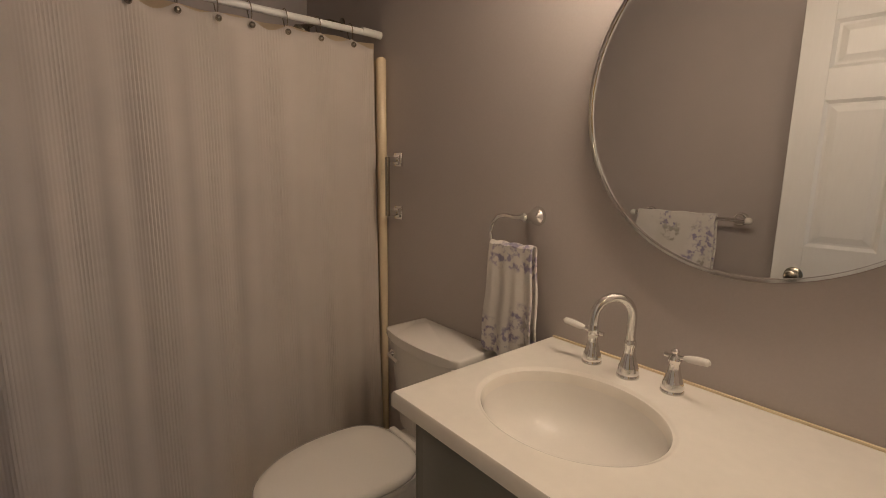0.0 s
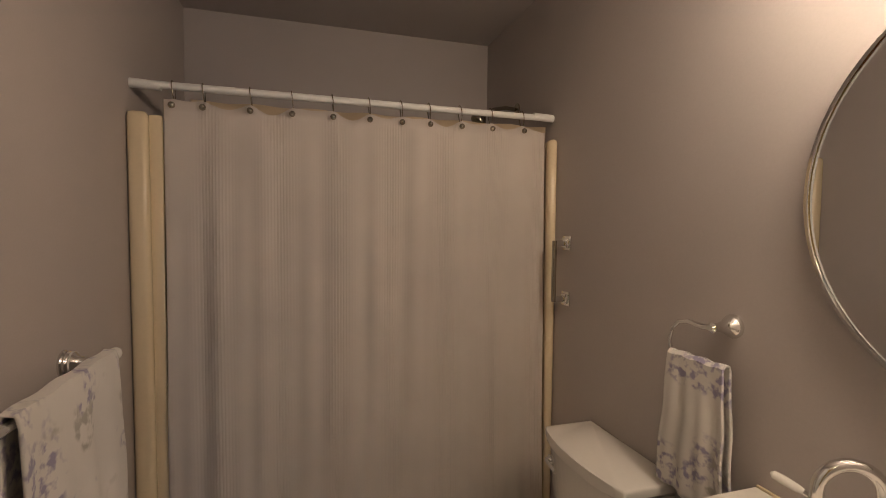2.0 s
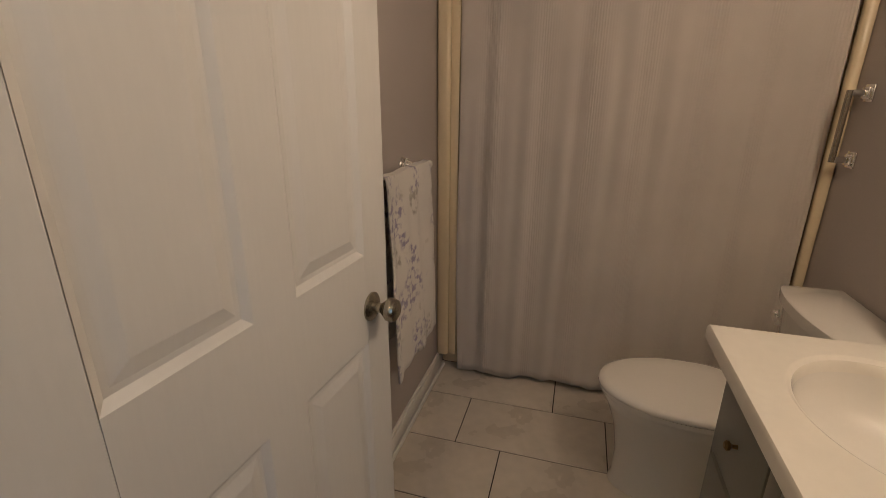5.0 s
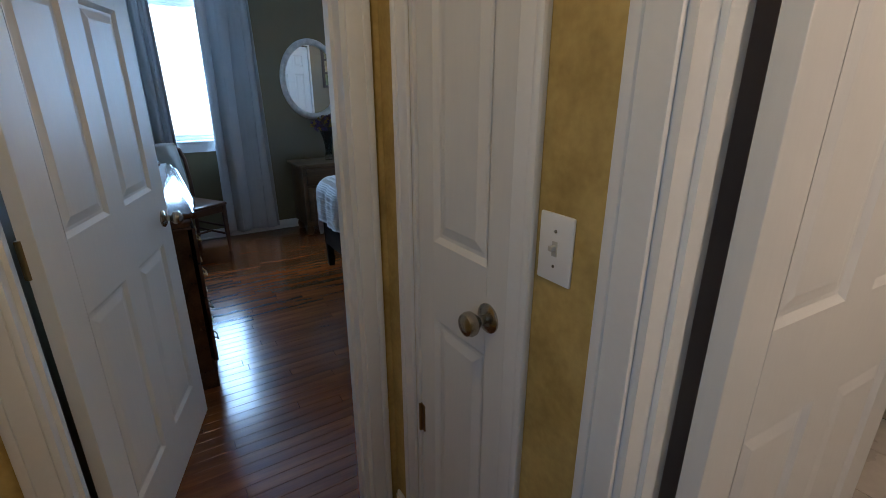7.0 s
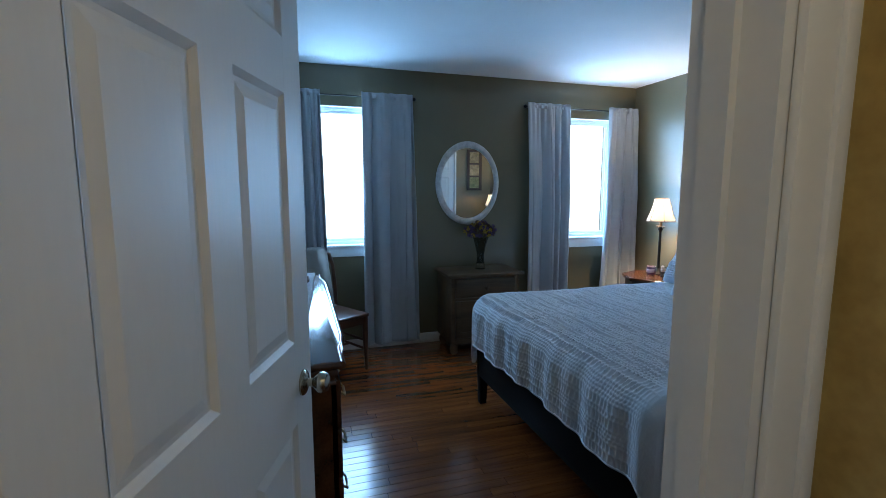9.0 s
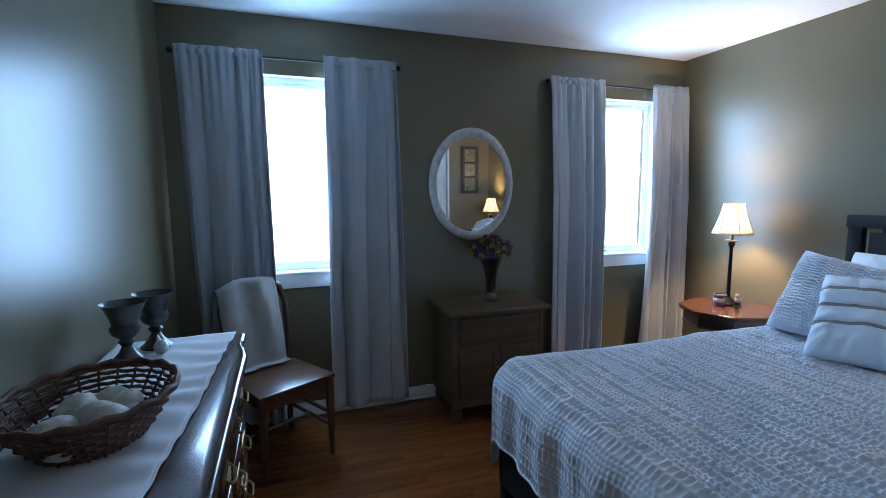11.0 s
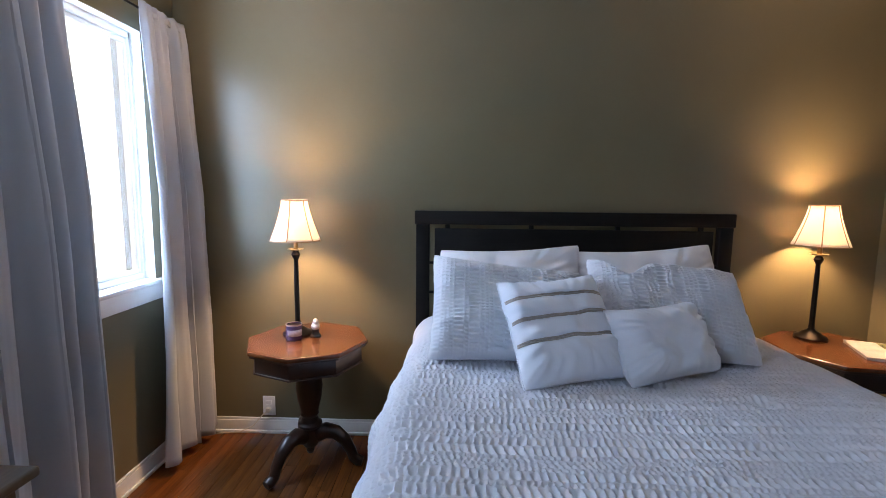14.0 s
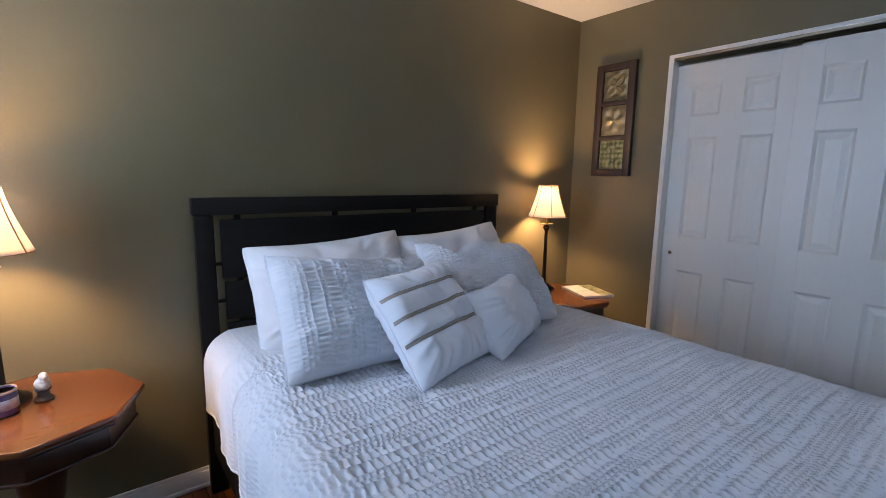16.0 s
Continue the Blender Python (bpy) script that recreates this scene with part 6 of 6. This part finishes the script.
for x, y, q in ((-0.05, 0.03, 0.052), (0.06, 0.05, 0.045), (0.05, -0.06, 0.055), (-0.06, -0.07, 0.048), (0.0, 0.12, 0.042), (-0.02, -0.14, 0.046), (0.09, -0.005, 0.035), (0.01, -0.01, 0.05)):
    sp = Shape().ball(0, 0, 0, q, q * 0.82, q * 0.7, 16)
    for v in sp.bm.verts:
        v.co *= 1 + 0.10 * noise.noise(v.co * 40 + Vector((x * 90, y * 90, 0)))
    solid("shell", sp, M_SHELL, "pale rounded shell lying in the basket", "shell", m=pose(-0.255 + x * 0.8, 3.555 + y * 0.8, DRZ + 0.022 + q * 0.7, rr.uniform(-30, 30), rr.uniform(-30, 30), rr.uniform(0, 180)), group="shells in the basket", smooth=60)

# ---- chair with a throw ----
chair = thing("side_chair", "dark brown wooden side chair by the window", "chair", pose(0.095, 4.965, 0, 0, 0, 29))
s = Shape().prism([(-0.215, -0.215), (0.215, -0.215), (0.195, 0.205), (-0.195, 0.205)], 0.435, 0.462, 0.008)
part("seat", s, M_OAK, chair, "flat wooden seat", smooth=30)
for x in (-0.19, 0.19):
    part("front_leg", Shape().tube([(x, -0.19, 0.437), (x, -0.19, 0.30), (x * 1.02, -0.195, 0.0)], [0.024, 0.022, 0.014], 8), M_OAK, chair)
    part("rear_leg", Shape().tube([(x * 0.9, 0.19, 0.47), (x * 0.92, 0.20, 0.25), (x * 0.97, 0.24, 0.0)], [0.020, 0.020, 0.016], 8), M_OAK, chair)
    part("back_post", Shape().tube([(x * 0.9, 0.185, 0.455), (x * 0.95, 0.205, 0.62), (x * 0.98, 0.24, 0.80), (x * 0.86, 0.262, 0.895)], [0.019, 0.017, 0.016, 0.018], 10), M_OAK, chair)
    part("seat_rail", Shape().box(min(x, x * 0.92), max(x, x * 0.92), -0.18, 0.19, 0.375, 0.437, 0.003), M_OAK, chair)
part("seat_rail", Shape().box(-0.18, 0.18, -0.20, -0.182, 0.375, 0.437, 0.003), M_OAK, chair)
part("crest_rail", Shape().tube([(0.165 * t_, 0.262 + 0.012 * (1 - t_ * t_), 0.895 + 0.022 * (1 - t_ * t_)) for t_ in [k / 8 - 1 for k in range(17)]], 0.019, 10), M_OAK, chair, "curved crest rail")
for x in (-0.09, 0.0, 0.09):
    part("back_slat", Shape().tube([(x, 0.19, 0.455), (x, 0.215, 0.65), (x, 0.262, 0.895)], 0.010, 8), M_OAK, chair)
for z, y0, y1 in ((0.17, -0.19, 0.21), (0.24, -0.19, 0.205)):
    for x in (-0.188, 0.188):
        part("stretcher", Shape().tube([(x, y0, z), (x * 0.95, y1, z)], 0.010, 8), M_OAK, chair)
part("stretcher", Shape().tube([(-0.18, 0.01, 0.172), (0.18, 0.01, 0.172)], 0.010, 8), M_OAK, chair)


def throw(u, v):
    x = -0.205 + 0.335 * u + 0.012 * v
    back, front, r = 0.30, 0.47, 0.030
    d = v * (back + front + math.pi * r)
    if d < back:
        y, z = 0.300 + 0.0, 0.905 - (back - d)
    elif d < back + math.pi * r:
        a = (d - back) / r
        y, z = 0.270 + r * math.cos(a), 0.905 + r * math.sin(a)
    else:
        h = d - back - math.pi * r
        y, z = 0.240 - 0.14 * h - 0.02 * math.sin(h * 5), 0.905 - h
        if z < 0.478:
            y -= (0.478 - z) * 1.0
            z = 0.478
    z -= 0.022 * max(0.0, (-0.07 - x) / 0.13) ** 2 * max(0.0, (z - 0.5) / 0.4)
    arch = 0.022 * (1 - (2 * (x + 0.0)) ** 2 / 0.14)
    return (x, y + 0.008 * math.sin(x * 34 + z * 4) + 0.004 * noise.noise((x * 20, z * 20, 1)), z + max(0, arch) * max(0, (z - 0.5) / 0.4))


tw = solid("throw_blanket", Shape().sheet(50, 90, throw), cloth("cream_knit_throw", (0.33, 0.31, 0.28), 0.0, 160, 0.7), "cream knitted throw draped over the chair back", "blanket", m=pose(0.095, 4.965, 0, 0, 0, 29), thick=0.007, smooth=70)

# ---- floor boards and tiles ----
BOARD = 0.0572
board_meshes = {}
rng = random.Random(5)


def board(name, parent, x0, x1, y):
    key = round((x1 - x0) * 20) / 20
    if key not in board_meshes:
        s = Shape().box(-0.5, 0.5, 0.0006, BOARD - 0.0006, -0.012, 0.0)
        for v in s.bm.verts:
            v.co.x *= key
        es = [e for e in s.bm.edges if e.verts[0].co.z > -0.001 and e.verts[1].co.z > -0.001]
        bmesh.ops.bevel(s.bm, geom=es, offset=0.0012, segments=1, affect="EDGES")
        board_meshes[key] = mesh_of("floor_board", s, M_STRIP, 0)
    ob = new(name, board_meshes[key])
    ob.parent = parent
    ob.matrix_basis = Matrix.Translation(((x0 + x1) / 2, y, 0)) @ Matrix.Diagonal(((x1 - x0 - 0.0008) / key, 1, 1, 1))
    return ob


y, row = -1.2, 0
while y < NORTH - 0.01:
    west = -0.85 if y < 1.66 else WEST
    east = (HALL + 0.06) if y < 1.03 else (0.62 if y < 1.63 else EAST)
    x = west
    while x < east - 0.05:
        if y < 1.62:
            step = east - west
        else:
            step = rng.uniform(0.45, 1.5) if x > west else rng.uniform(0.25, 1.2)
        x2 = min(east, x + step)
        if east - x2 < 0.2:
            x2 = east
        board("floor_board", floor_wood, x, x2, y)
        x = x2
    y += BOARD
    row += 1
tile_meshes = {}
col = 0
for k in range(-5, 4):
    x0, x1 = 1.872 + 0.307 * k, 1.872 + 0.307 * (k + 1)
    yj = 0.67 - 0.61 * 6 - 0.19 * ((-k) % 3)
    while yj < BATH_N:
        a, b, c, e = max(x0, HALL + 0.062), min(x1, 2.46), max(yj, BATH_S), min(yj + 0.61, BATH_N)
        if b - a > 0.02 and e - c > 0.02:
            key = (round(b - a, 3), round(e - c, 3))
            if key not in tile_meshes:
                s = Shape().box(-(b - a) / 2 + 0.0024, (b - a) / 2 - 0.0024, -(e - c) / 2 + 0.0024, (e - c) / 2 - 0.0024, -0.006, 0.0, 0.0012, 1)
                tile_meshes[key] = mesh_of("tile", s, M_TILE, 0)
            t = new("tile", tile_meshes[key])
            t.parent = floor_tile
            t.matrix_basis = Matrix.Translation(((a + b) / 2, (c + e) / 2, 0.0005))
        yj += 0.61
